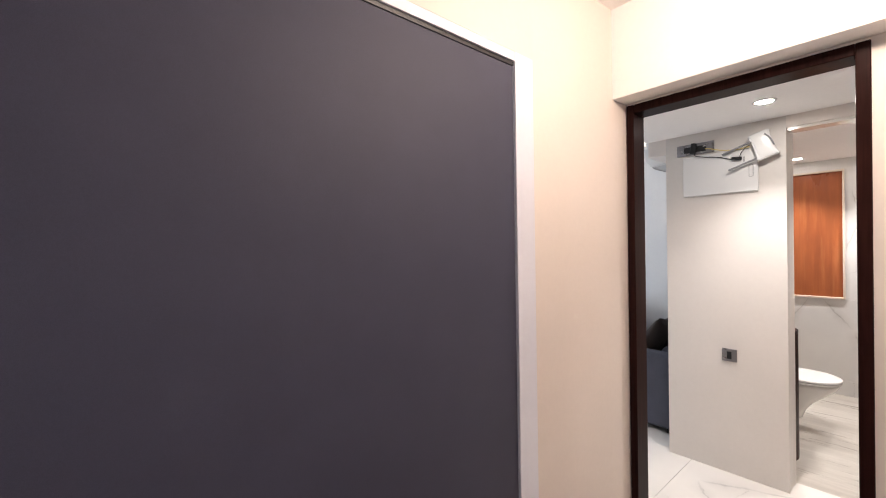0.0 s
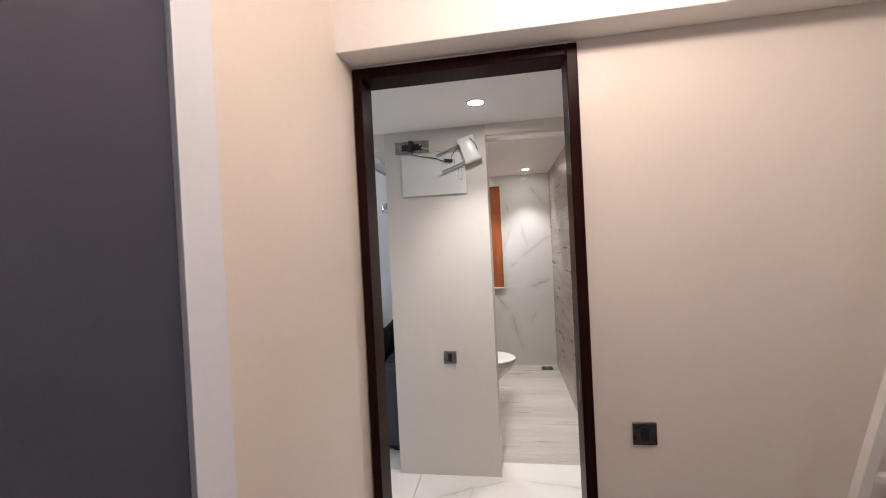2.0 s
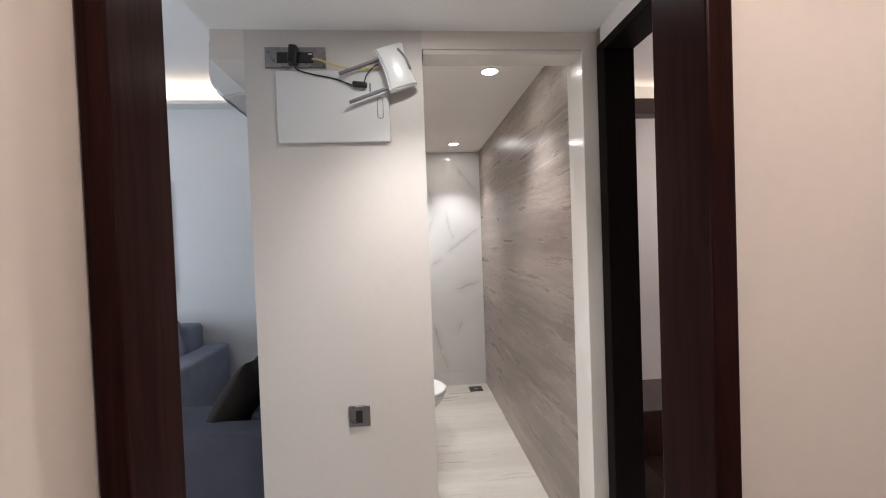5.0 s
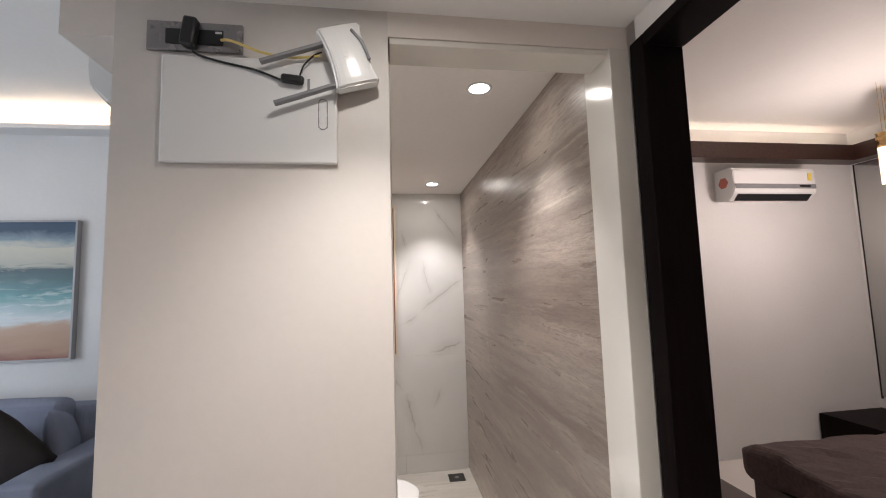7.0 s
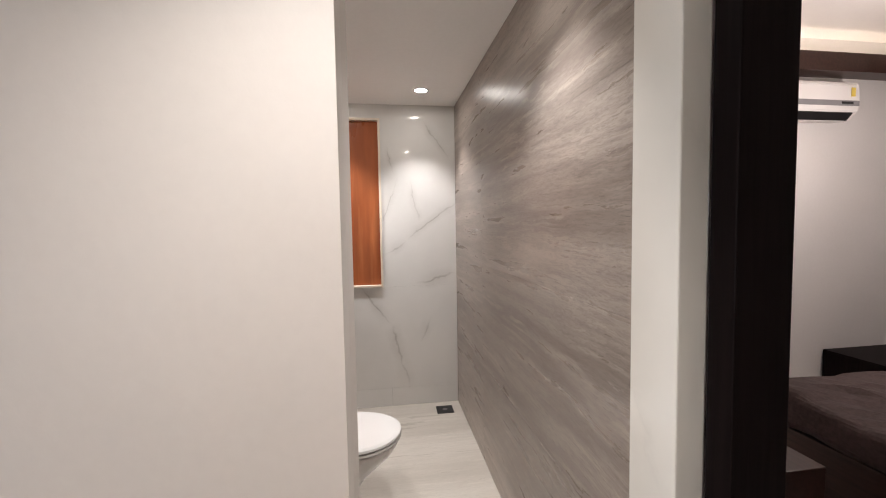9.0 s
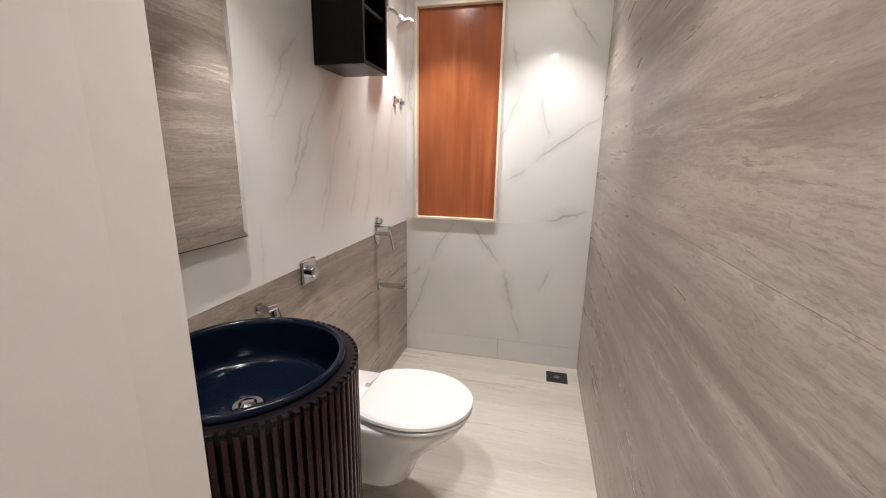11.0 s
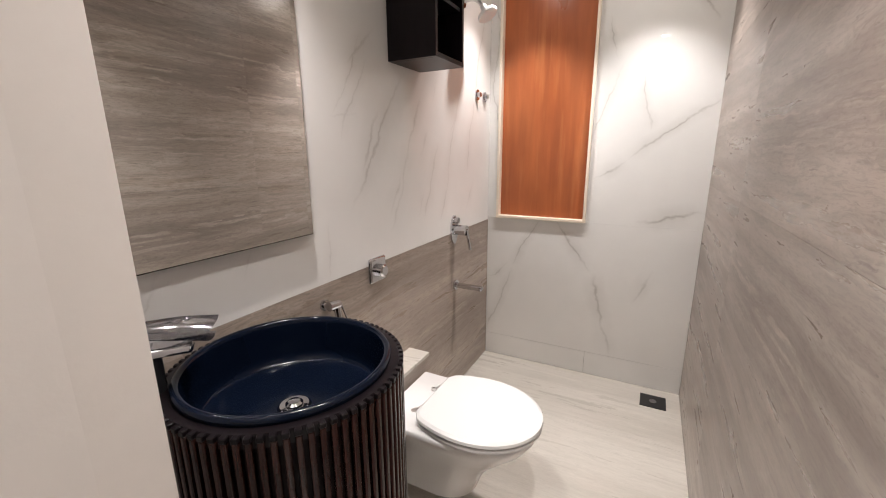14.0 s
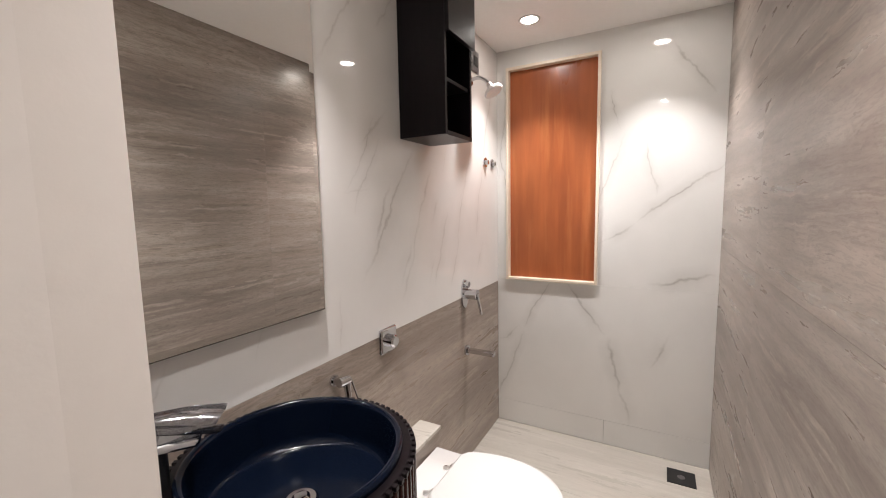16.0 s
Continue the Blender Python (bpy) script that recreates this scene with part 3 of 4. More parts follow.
# window of the first room and of the living room: plain frames that close the openings
def plain_window(name, x0, x1, y0, y1, z0, z1):
    w = thing(name, ((x0 + x1) / 2, (y0 + y1) / 2, z0), "white framed window with daylight behind it", "window", "", "structure")
    t = 0.05
    bars = [(x0, x0 + t, y0, y1, z0, z1), (x1 - t, x1, y0, y1, z0, z1), (x0 + t, x1 - t, y0, y1, z0, z0 + t), (x0 + t, x1 - t, y0, y1, z1 - t, z1)]
    for b in bars:
        part("frame_bar", box(*b), TRIM, w)
    return w


plain_window("window_1", -0.9, 0.3, -1.70, -1.65, 0.6, 1.9)
plain_window("window_2", 2.4, 4.2, 4.83, 4.88, 0.8, 2.2)

# ---------------- first room ----------------
w = thing("wardrobe_panel", (0.4, 0.95, 0), "dark grey matt sliding wardrobe panel in a white frame", "wardrobe")
part("panel", box(-1.9, 1.499, 0.926, 0.946, 0.01, 2.2, 0.002), PANEL_DARK, w)
part("top_track", box(-1.9, 1.499, 0.922, 0.984, 2.2, 2.215), BLACK, w, "black shadow gap track")
tr = thing("wardrobe_trim", (0.5, 0.92, 0), "white painted frame round the wardrobe panel", "trim", "", "structure")
part("upright", joined(box(1.50, 1.612, 0.914, 0.924, 0, 2.253, 0.002), box(1.50, 1.529, 0.924, 0.984, 0, 2.252)), TRIM, tr)
part("head", box(-1.95, 1.499, 0.914, 0.984, 2.215, 2.252, 0.002), TRIM, tr)


def switch(at, mat):
    """A square switch plate with a dark rocker, facing -x."""
    x, y, z = at
    s = thing("wall_switch", at, "square grey metal switch plate with a black rocker on the wall", "switch")
    part("plate", box(x - 0.009, x, y - 0.041, y + 0.041, z - 0.041, z + 0.041, 0.004, 3), mat, s)
    part("rocker", box(x - 0.013, x - 0.009, y - 0.0125, y + 0.0125, z - 0.024, z + 0.024, 0.0015), BLACK, s, "black rocker")
    return s


switch((DX, -0.168, 0.775), DARK_PLATE)
switch((PX, 0.682, 0.768), STEEL)


def ladder():
    l = thing("ladder", (2.20, -0.72, 0), "white painted wooden ladder leaning along the wall", "ladder")
    lean, length = 0.29, 2.15
    d = Vector((0, -lean, 1)).normalized()
    turn_ = d.to_track_quat("Z", "X").to_matrix().to_4x4()
    for y in (-0.545, -0.925):
        bm = box(-0.016, 0.016, -0.016, 0.016, 0, length, 0.003)
        part("stile", turned(bm, Matrix.Translation((2.20, y, 0.006)) @ turn_), WALL_COOL, l)
    for i in range(7):
        p_ = Vector((2.20, -0.545, 0.006)) + d * (0.14 + 0.3 * i)
        part("rung", box(2.188, 2.212, p_.y - 0.364, p_.y - 0.016, p_.z - 0.014, p_.z + 0.014, 0.003), WALL_COOL, l)


ladder()


def downlight(x, y, z, group, face):
    d = thing("downlight", (x, y, z), "round white recessed downlight glowing in the ceiling", "ceiling light", group)
    part("ring", lathe([(0.038, 0.0), (0.040, -0.004), (0.050, -0.005), (0.053, -0.001), (0.053, 0.0)], (x, y, z), 40), WHITE_PLASTIC, d)
    part("lens", lathe([(0.0, -0.002), (0.038, -0.002)], (x, y, z), 40), face, d, "glowing lens")
    return d


for x, y in BATH_LIGHTS:
    downlight(x, y, BATH_Z, "bathroom downlights", LAMP_FACE)
downlight(2.94, 0.415, VEST_Z, "hall downlights", LAMP_FACE_WIDE)
cl = thing("ceiling_lamp", (ROOM_LAMP[0], ROOM_LAMP[1], ROOM_Z), "round white glass ceiling lamp, lit", "ceiling light")
part("base", lathe([(0, 0), (0.06, 0), (0.06, -0.02), (0, -0.02)], (ROOM_LAMP[0], ROOM_LAMP[1], ROOM_Z), 32), WHITE_PLASTIC, cl)
part("stem", rod((ROOM_LAMP[0], ROOM_LAMP[1], ROOM_Z - 0.02), (ROOM_LAMP[0], ROOM_LAMP[1], 2.56), 0.01), WHITE_PLASTIC, cl)
part("bulb_collar", lathe([(0.02, 0.11), (0.035, 0.10), (0.035, 0.085)], ROOM_LAMP, 28), WHITE_PLASTIC, cl)

# ---------------- pillar: distribution box, socket, router ----------------
p = thing("distribution_box", (PX, 0.73, 1.81), "flat white electrical distribution box door on the wall", "fuse box")
part("door", box(PX - 0.014, PX, 0.520, 0.937, 1.814, 2.085, 0.006, 3), WHITE_PLASTIC, p)
stadium = [(0.556 + 0.0105 * math.cos(a), (1.971 if k < 7 else 1.913) + 0.0105 * math.sin(a)) for k, a in enumerate([math.pi * i / 6 for i in range(7)] + [math.pi + math.pi * i / 6 for i in range(7)])]
part("latch_rim", tube([(PX - 0.0145, y, z) for y, z in stadium + stadium[:1]], 0.0013, 6, 3), GREY_PLASTIC, p, "grey rim of the latch")
part("latch", box(PX - 0.0155, PX - 0.0138, 0.549, 0.563, 1.917, 1.967, 0.0006), WHITE_PLASTIC, p)
part("logo_mark", box(PX - 0.0152, PX - 0.0138, 0.588, 0.594, 2.002, 2.034), GREY_PLASTIC, p, "small grey printed mark")

s = thing("socket_plate", (PX, 0.86, 2.09), "grey metal socket plate with a black adapter plugged in", "socket")
part("plate", box(PX - 0.010, PX, 0.752, 0.974, 2.096, 2.172, 0.003), STEEL, s)
part("socket_insert", box(PX - 0.012, PX - 0.009, 0.797, 0.930, 2.112, 2.152, 0.002), BLACK, s, "black socket inserts")
part("switch_mark", box(PX - 0.0135, PX - 0.0115, 0.80, 0.815, 2.142, 2.147), WHITE_PLASTIC, s)
a = thing("power_adapter", (PX - 0.01, 0.865, 2.13), "black plug-in power adapter in the socket", "adapter")
part("body", turned(box(-0.028, 0, -0.016, 0.016, -0.037, 0.035, 0.007, 3), Matrix.Translation((PX - 0.0122, 0.868, 2.135)) @ Matrix.Rotation(radians(8), 4, "X")), BLACK, a)
part("cable", tube([(PX - 0.03, 0.861, 2.098), (PX - 0.02, 0.855, 2.083), (PX - 0.0185, 0.80, 2.067), (PX - 0.0185, 0.72, 2.050), (PX - 0.02, 0.655, 2.025)], 0.0028), BLACK, a)
part("splitter", turned(box(-0.009, 0.009, -0.028, 0.028, -0.011, 0.011, 0.007, 3), Matrix.Translation((PX - 0.024, 0.628, 2.026)) @ Matrix.Rotation(radians(6), 4, "X")), BLACK, a)
part("lead", tube([(PX - 0.024, 0.612, 2.032), (PX - 0.03, 0.60, 2.06), (PX - 0.03, 0.575, 2.088), (PX - 0.03, 0.556, 2.098)], 0.0022), BLACK, a)
single("network_cable", tube([(PX - 0.016, 0.80, 2.124), (PX - 0.03, 0.77, 2.115), (PX - 0.025, 0.70, 2.092), (PX - 0.024, 0.63, 2.083), (PX - 0.03, 0.56, 2.088)], 0.0033), YELLOW, "yellow network cable from socket to router", "cable")


def router():
    c = Vector((PX - 0.034, 0.491, 2.083))
    m = Matrix.Translation(c) @ Matrix.Rotation(radians(-18), 4, "X") @ Matrix.Rotation(radians(6), 4, "Z")
    r = thing("wifi_router", c, "white wireless router with two grey antennas fixed on the wall", "router")
    bm = box(-0.016, 0.016, -0.056, 0.056, -0.082, 0.082)
    bmesh.ops.subdivide_edges(bm, edges=bm.edges[:], cuts=7, use_grid_fill=True)
    for v in bm.verts:
        k = v.co.z / 0.082
        v.co.y *= 1.0 - 0.16 * (1 - k * k)
        if v.co.x < 0:
            v.co.x -= 0.008 * (1 - (v.co.y / 0.056) ** 2) * (1 - 0.5 * k * k)
    bmesh.ops.bevel(bm, geom=[e for e in bm.edges if e.calc_face_angle(0) > 0.9], offset=0.006, segments=3, affect="EDGES")
    part("case", turned(bm, m), WHITE_PLASTIC, r)
    part("vent_slot", turned(tube([(-0.0235, -0.026, 0.058), (-0.0215, -0.043, 0.02), (-0.0205, -0.046, -0.025)], 0.0042, 8), m), GREY_PLASTIC, r, "curved grey vent slot")
    part("badge", turned(lathe([(0.0, -0.0015), (0.006, -0.0015), (0.006, 0.001)], (0, 0, 0), 20), m @ Matrix.Translation((-0.0235, 0.006, -0.005)) @ Matrix.Rotation(radians(-90), 4, "Y")), GREY_PLASTIC, r)
    for k, z0 in ((0.048, 2.122), (-0.062, 2.026)):
        start = m @ Vector((0.0, 0.046, k))
        end = start + Vector((0.0, 0.152, -0.055))
        d = end - start
        bm = box(-0.0045, 0.0045, -0.0085, 0.0085, 0, d.length, 0.002)
        part("antenna", turned(bm, Matrix.Translation(start) @ d.to_track_quat("Z", "X").to_matrix().to_4x4()), GREY_PLASTIC, r, "flat grey antenna")


router()

# ---------------- bathroom things ----------------


def window_panel():
    w = thing("window_3", (BX, 0.585, 0.93), "window closed with an orange stained plywood board", "window", "", "structure")
    for b in ((0.320, 0.336), (0.834, 0.850)):
        part("frame_bar", box(BX - 0.02, BX + 0.07, b[0], b[1], 0.93, 2.187, 0.002), CREAM_FRAME, w)
    for b in ((0.93, 0.946), (2.171, 2.187)):
        part("frame_bar", box(BX - 0.02, BX + 0.07, 0.336, 0.834, b[0], b[1], 0.002), CREAM_FRAME, w)
    part("board", box(BX + 0.02, BX + 0.035, 0.336, 0.834, 0.946, 2.171), PLY, w, "orange stained plywood board")


window_panel()


def mirror():
    m = thing("mirror", (3.9, BL - 0.02, 1.08), "frameless rectangular mirror standing off the tiled wall", "mirror")
    part("backing", box(3.53, 4.189, BL - 0.033, BL - 0.002, 1.0905, 2.055), FRAME_MATT, m, "black backing board")
    # glass with a bevelled border 16 mm wide
    y, w_, drop = BL - 0.036, 0.016, 0.0007
    bm = bmesh.new()
    rings = [[bm.verts.new((x, yy, z)) for x, z in ((x0, z0), (x1, z0), (x1, z1), (x0, z1))]
             for x0, x1, z0, z1, yy in ((3.53, 4.187, 1.093, 2.054, y + 0.004), (3.53, 4.187, 1.093, 2.054, y + drop), (3.53 + w_, 4.187 - w_, 1.093 + w_, 2.054 - w_, y))]
    for r0, r1 in zip(rings, rings[1:]):
        for k in range(4):
            bm.faces.new((r0[k], r0[(k + 1) % 4], r1[(k + 1) % 4], r1[k]))
    bm.faces.new(rings[-1])
    bm.faces.new(rings[0][::-1])
    bmesh.ops.recalc_face_normals(bm, faces=bm.faces[:])
    part("glass", bm, MIRROR, m, "bevelled mirror glass", False)


mirror()


def wall_cabinet():
    c = thing("wall_cabinet", (4.765, BL, 1.645), "tall black open wall cabinet hung on the tiles", "cabinet")
    x0, x1, y0, y1, z0, z1, t = 4.65, 4.88, 0.71, BL - 0.002, 1.645, 2.26, 0.016
    part("side_panel", box(x0, x0 + t, y0, y1, z0, z1, 0.001), CABINET, c)
    part("side_panel", box(x1 - t, x1, y0, y1, z0, z1, 0.001), CABINET, c)
    part("bottom", box(x0 + t, x1 - t, y0, y1, z0, z0 + t, 0.001), CABINET, c)
    part("top", box(x0 + t, x1 - t, y0, y1, z1 - t, z1, 0.001), CABINET, c)
    part("back", box(x0 + t, x1 - t, y1 - 0.008, y1, z0 + t, z1 - t), CABINET, c)
    part("shelf", box(x0 + t, x1 - t, y0 + 0.01, y1 - 0.008, 1.84, 1.853), CABINET, c)
    part("door", box(x0 + 0.001, x1 - 0.001, y0 - 0.018, y0 - 0.001, 2.0, z1, 0.002), CABINET, c, "black upper door")


wall_cabinet()
RIM = 0.888
CX, CY, CR = 3.884, 0.664, 0.243


def basin():
    b = thing("pedestal_basin", (CX, CY, 0), "round navy basin in a fluted dark wooden drum", "basin")
    c = (CX, CY, 0)
    part("drum", lathe([(0, 0.0), (CR - 0.012, 0.0), (CR - 0.012, RIM - 0.03), (CR - 0.03, RIM - 0.03)], c, 80), FRAME_MATT, b)
    n = 78
    teeth = [turned(box(CR - 0.018, CR + 0.0008, -0.0058, 0.0058, RIM - 0.0145, RIM - 0.0042, 0.0012, 1), Matrix.Translation(c) @ Matrix.Rotation(2 * math.pi * i / n, 4, "Z")) for i in range(n)]
    ring = lathe([(CR - 0.034, RIM - 0.03), (CR - 0.034, RIM - 0.004), (CR - 0.010, RIM - 0.004), (CR - 0.008, RIM - 0.008), (CR - 0.008, RIM - 0.03), (CR - 0.034, RIM - 0.03)], c, 96)
    part("rim", joined(ring, *teeth), CABINET, b, "flat black rim ring with a toothed edge")
    R = CR - 0.026
    part("bowl", lathe([(R - 0.006, RIM - 0.028), (R - 0.001, RIM - 0.004), (R, RIM + 0.004), (R - 0.003, RIM + 0.009), (R - 0.008, RIM + 0.0115), (R - 0.013, RIM + 0.0105), (R - 0.017, RIM + 0.006), (R - 0.0185, RIM - 0.004), (R - 0.018, RIM - 0.080), (R - 0.021, RIM - 0.098),
                        (R - 0.030, RIM - 0.106), (R - 0.045, RIM - 0.109), (0.06, RIM - 0.113), (0.03, RIM - 0.115)], c, 96), NAVY, b, "glossy navy blue ceramic bowl")
    part("drain", lathe([(0.0, RIM - 0.099), (0.013, RIM - 0.100), (0.019, RIM - 0.105), (0.0195, RIM - 0.109), (0.031, RIM - 0.108), (0.036, RIM - 0.112), (0.036, RIM - 0.116)], c, 36), CHROME, b, "chrome drain")
    me = mesh_of("slat", box(CR - 0.016, CR, -0.0056, 0.0056, 0.004, RIM - 0.0145, 0.0034, 3), SLAT)
    for i in range(n):
        s = new("slat", me)
        s.parent = b
        s.matrix_basis = Matrix.Rotation(2 * math.pi * i / n, 4, "Z")


basin()


def basin_tap():
    x, y = 3.69, 0.805
    t = thing("basin_tap", (x, y, 0), "chrome waterfall tap on a tall black column beside the basin", "tap")
    part("column", lathe([(0, 0), (0.035, 0), (0.035, 0.012), (0.019, 0.02), (0.019, 0.965), (0, 0.965)], (x, y, 0), 28), BLACK, t, "black column")
    d = Vector((0.80, -0.60, 0)).normalized()
    m = Matrix.Translation((x - 0.02, y + 0.015, 0.962)) @ d.to_track_quat("X", "Z").to_matrix().to_4x4()
    part("body", turned(joined(box(-0.034, 0.03, -0.026, 0.026, -0.014, 0.022, 0.008, 3), box(0.0, 0.098, -0.024, 0.024, -0.006, 0.012, 0.006, 3)), m), CHROME, t)
    bm = bmesh.new()
    rows = []
    for i in range(16):
        k_ = i / 15
        wide = 0.022 + 0.021 * min(1, k_ * 1.6)
        row = []
        for k in range(15):
            a = math.pi * (k / 14)
            reach = -0.03 + (0.172 - 0.022 * math.sin(a)) * k_
            row.append(bm.verts.new((reach, -wide * math.cos(a), 0.052 - 0.014 * k_ ** 2 - (0.016 + 0.012 * k_) * math.sin(a) ** 0.6)))
        rows.append(row)
    for r0, r1 in zip(rows, rows[1:]):
        for k in range(14):
            bm.faces.new((r0[k], r0[k + 1], r1[k + 1], r1[k]))
    bmesh.ops.solidify(bm, geom=bm.faces[:], thickness=0.004)
    part("spout", turned(bm, m), CHROME, t, "open chrome trough spout")
    part("lever", turned(joined(box(-0.028, -0.014, -0.012, 0.012, 0.02, 0.045, 0.004), box(-0.020, -0.014, -0.010, 0.010, 0.042, 0.112, 0.0025)), m), CHROME, t, "upright chrome lever")


basin_tap()


def outline(front, back, half, cx, n=28):
    """Plan of the pan: straight back, rounded front (towards -y)."""
    pts = []
    length = back - front
    yc = front + half * 1.12
    for i in range(n + 1):
        a = math.pi * i / n
        pts.append((cx - half * math.cos(a), yc - (yc - front) * math.sin(a)))
    pts = [(cx - half, back)] + pts + [(cx + half, back)]
    return pts


def egg(front, back, half, cx, n=22):
    """Plan of a seat: widest in the middle, narrower and rounded at the back."""
    right = []
    for i in range(n + 1):
        k = i / n
        k = k * k * (3 - 2 * k) if k < 0.5 else k
        y = front + (back - front) * k
        if k < 0.56:
            w_ = half * max(0.0, 1 - (1 - k / 0.56) ** 2.1) ** 0.5
        else:
            w_ = half * (1 - 0.24 * ((k - 0.56) / 0.44) ** 2)
        if k > 0.93:
            w_ -= half * 0.12 * ((k - 0.93) / 0.07) ** 2
        right.append((w_, y))
    return [(cx - w_, y) for w_, y in right[::-1]] + [(cx + w_, y) for w_, y in right[1:]]


def loft(sections, cap=True):
    bm = bmesh.new()
    rings = [[bm.verts.new((x, y, z)) for x, y in pts] for pts, z in sections]
    n = len(rings[0])
    for a, b in zip(rings, rings[1:]):
        for i in range(n):
            j = (i + 1) % n
            bm.faces.new((a[i], a[j], b[j], b[i]))
    if cap:
        bm.faces.new(rings[0][::-1])
        bm.faces.new(rings[-1])
    bmesh.ops.recalc_face_normals(bm, faces=bm.faces[:])
    return bm


HINGE = metal("satin_metal", (0.78, 0.77, 0.76), 0.35)


def toilet():
    cx = 4.522
    t = thing("toilet", (cx, 0.80, 0.06), "white wall-hung ceramic toilet with its lid closed", "toilet")
    back = 0.808
    secs = [(outline(0.50, back, 0.095, cx), 0.075), (outline(0.485, back, 0.105, cx), 0.09), (outline(0.46, back, 0.110, cx), 0.16), (outline(0.42, back, 0.118, cx), 0.22),
            (outline(0.35, back, 0.140, cx), 0.285), (outline(0.295, back, 0.168, cx), 0.335), (outline(0.272, back, 0.180, cx), 0.368), (outline(0.268, back, 0.183, cx), 0.386), (outline(0.274, back - 0.004, 0.178, cx), 0.392)]
    part("bowl", loft(secs), CERAMIC, t)
    part("seat", loft([(egg(0.259, 0.660, 0.186, cx), 0.396), (egg(0.255, 0.664, 0.190, cx), 0.400), (egg(0.255, 0.664, 0.190, cx), 0.408), (egg(0.259, 0.662, 0.186, cx), 0.411)]), LID, t)
    lid = [(egg(0.257, 0.666, 0.188, cx), 0.4155), (egg(0.252, 0.670, 0.193, cx), 0.420), (egg(0.254, 0.668, 0.191, cx), 0.430), (egg(0.266, 0.660, 0.180, cx), 0.436), (egg(0.33, 0.63, 0.12, cx), 0.439)]
    part("lid", loft(lid), LID, t, "closed white lid")
    for dx in (-0.075, 0.075):
        part("hinge", joined(box(cx + dx - 0.016, cx + dx + 0.016, 0.668, 0.690, 0.393, 0.412, 0.005, 3), rod((cx + dx, 0.705, 0.392), (cx + dx, 0.705, 0.397), 0.012)), HINGE, t, "pale metal hinge")


toilet()
l = thing("ledge", (4.54, 0.86, 0), "low stone-clad ledge behind the toilet", "ledge", "", "structure")
part("casing", box(4.33, 4.735, 0.812, BL - 0.001, 0.0, 0.45), STONE_DADO, l)
part("top_slab", box(4.325, 4.74, 0.806, BL - 0.001, 0.45, 0.466, 0.002), STONE_FLOOR, l, "pale stone top")


def flush_plate():
    x, z, y = 4.52, 0.888, BL
    f = thing("flush_valve", (x, y, z), "chrome square flush valve plate with a push knob", "flush valve")
    part("plate", box(x - 0.05, x + 0.05, y - 0.016, y, z - 0.044, z + 0.052, 0.009, 4), CHROME, f)
    part("knob", turned(lathe([(0, 0.024), (0.018, 0.024), (0.024, 0.018), (0.024, 0.0), (0, 0)], (0, 0, 0), 28), Matrix.Translation((x + 0.008, y - 0.016, z)) @ Matrix.Rotation(radians(90), 4, "X")), CHROME, f)


flush_plate()


def health_faucet():
    x, y, z = 4.24, BL, 0.845
    h_ = thing("health_faucet", (x, y, z), "chrome hand spray hanging on a wall holder", "hand spray")
    part("holder", joined(rod((x, y, z), (x, y - 0.05, z), 0.013), rod((x, y - 0.001, z), (x, y - 0.008, z), 0.018)), CHROME, h_)
    part("spray", joined(rod((x + 0.002, y - 0.052, z + 0.018), (x + 0.014, y - 0.056, z - 0.10), 0.012, 0.009), rod((x - 0.028, y - 0.05, z + 0.012), (x + 0.012, y - 0.054, z + 0.010), 0.015, 0.013)), CHROME, h_)
    part("trigger", rod((x + 0.016, y - 0.058, z + 0.012), (x + 0.036, y - 0.066, z - 0.06), 0.0035, 0.0025, 10), CHROME, h_)
    part("hose", tube([(x + 0.02, y - 0.055, z - 0.1), (x + 0.03, y - 0.05, z - 0.25), (x + 0.06, y - 0.04, z - 0.45), (x + 0.1, y - 0.02, z - 0.5)], 0.006, 8), CHROME, h_)


health_faucet()


def shower_mixer():
    x, y, z = 5.20, BL, 0.93
    m = thing("shower_mixer", (x, y, z), "chrome wall mixer with a single lever", "mixer")
    part("flange", turned(loft([([(math.cos(a) * 0.038, math.sin(a) * 0.075) for a in [2 * math.pi * i / 32 for i in range(32)]], zz) for zz in (0, 0.008)]), Matrix.Translation((x, y, z)) @ Matrix.Rotation(radians(90), 4, "X")), CHROME, m)
    part("body", joined(rod((x, y, z), (x, y - 0.075, z), 0.027), rod((x, y - 0.008, z + 0.05), (x, y - 0.03, z + 0.05), 0.016)), CHROME, m)
    part("lever", turned(box(-0.008, 0.008, -0.006, 0.006, -0.11, 0.0, 0.003), Matrix.Translation((x + 0.005, y - 0.072, z + 0.005)) @ Matrix.Rotation(radians(-12), 4, "X")), CHROME, m)
    s_ = thing("bath_spout", (5.22, y, 0.62), "short chrome wall spout below the mixer", "spout")
    part("flange", rod((5.22, y, 0.62), (5.22, y - 0.01, 0.62), 0.028), CHROME, s_)
    part("pipe", box(5.203, 5.237, y - 0.16, y - 0.008, 0.608, 0.630, 0.005, 3), CHROME, s_)


shower_mixer()


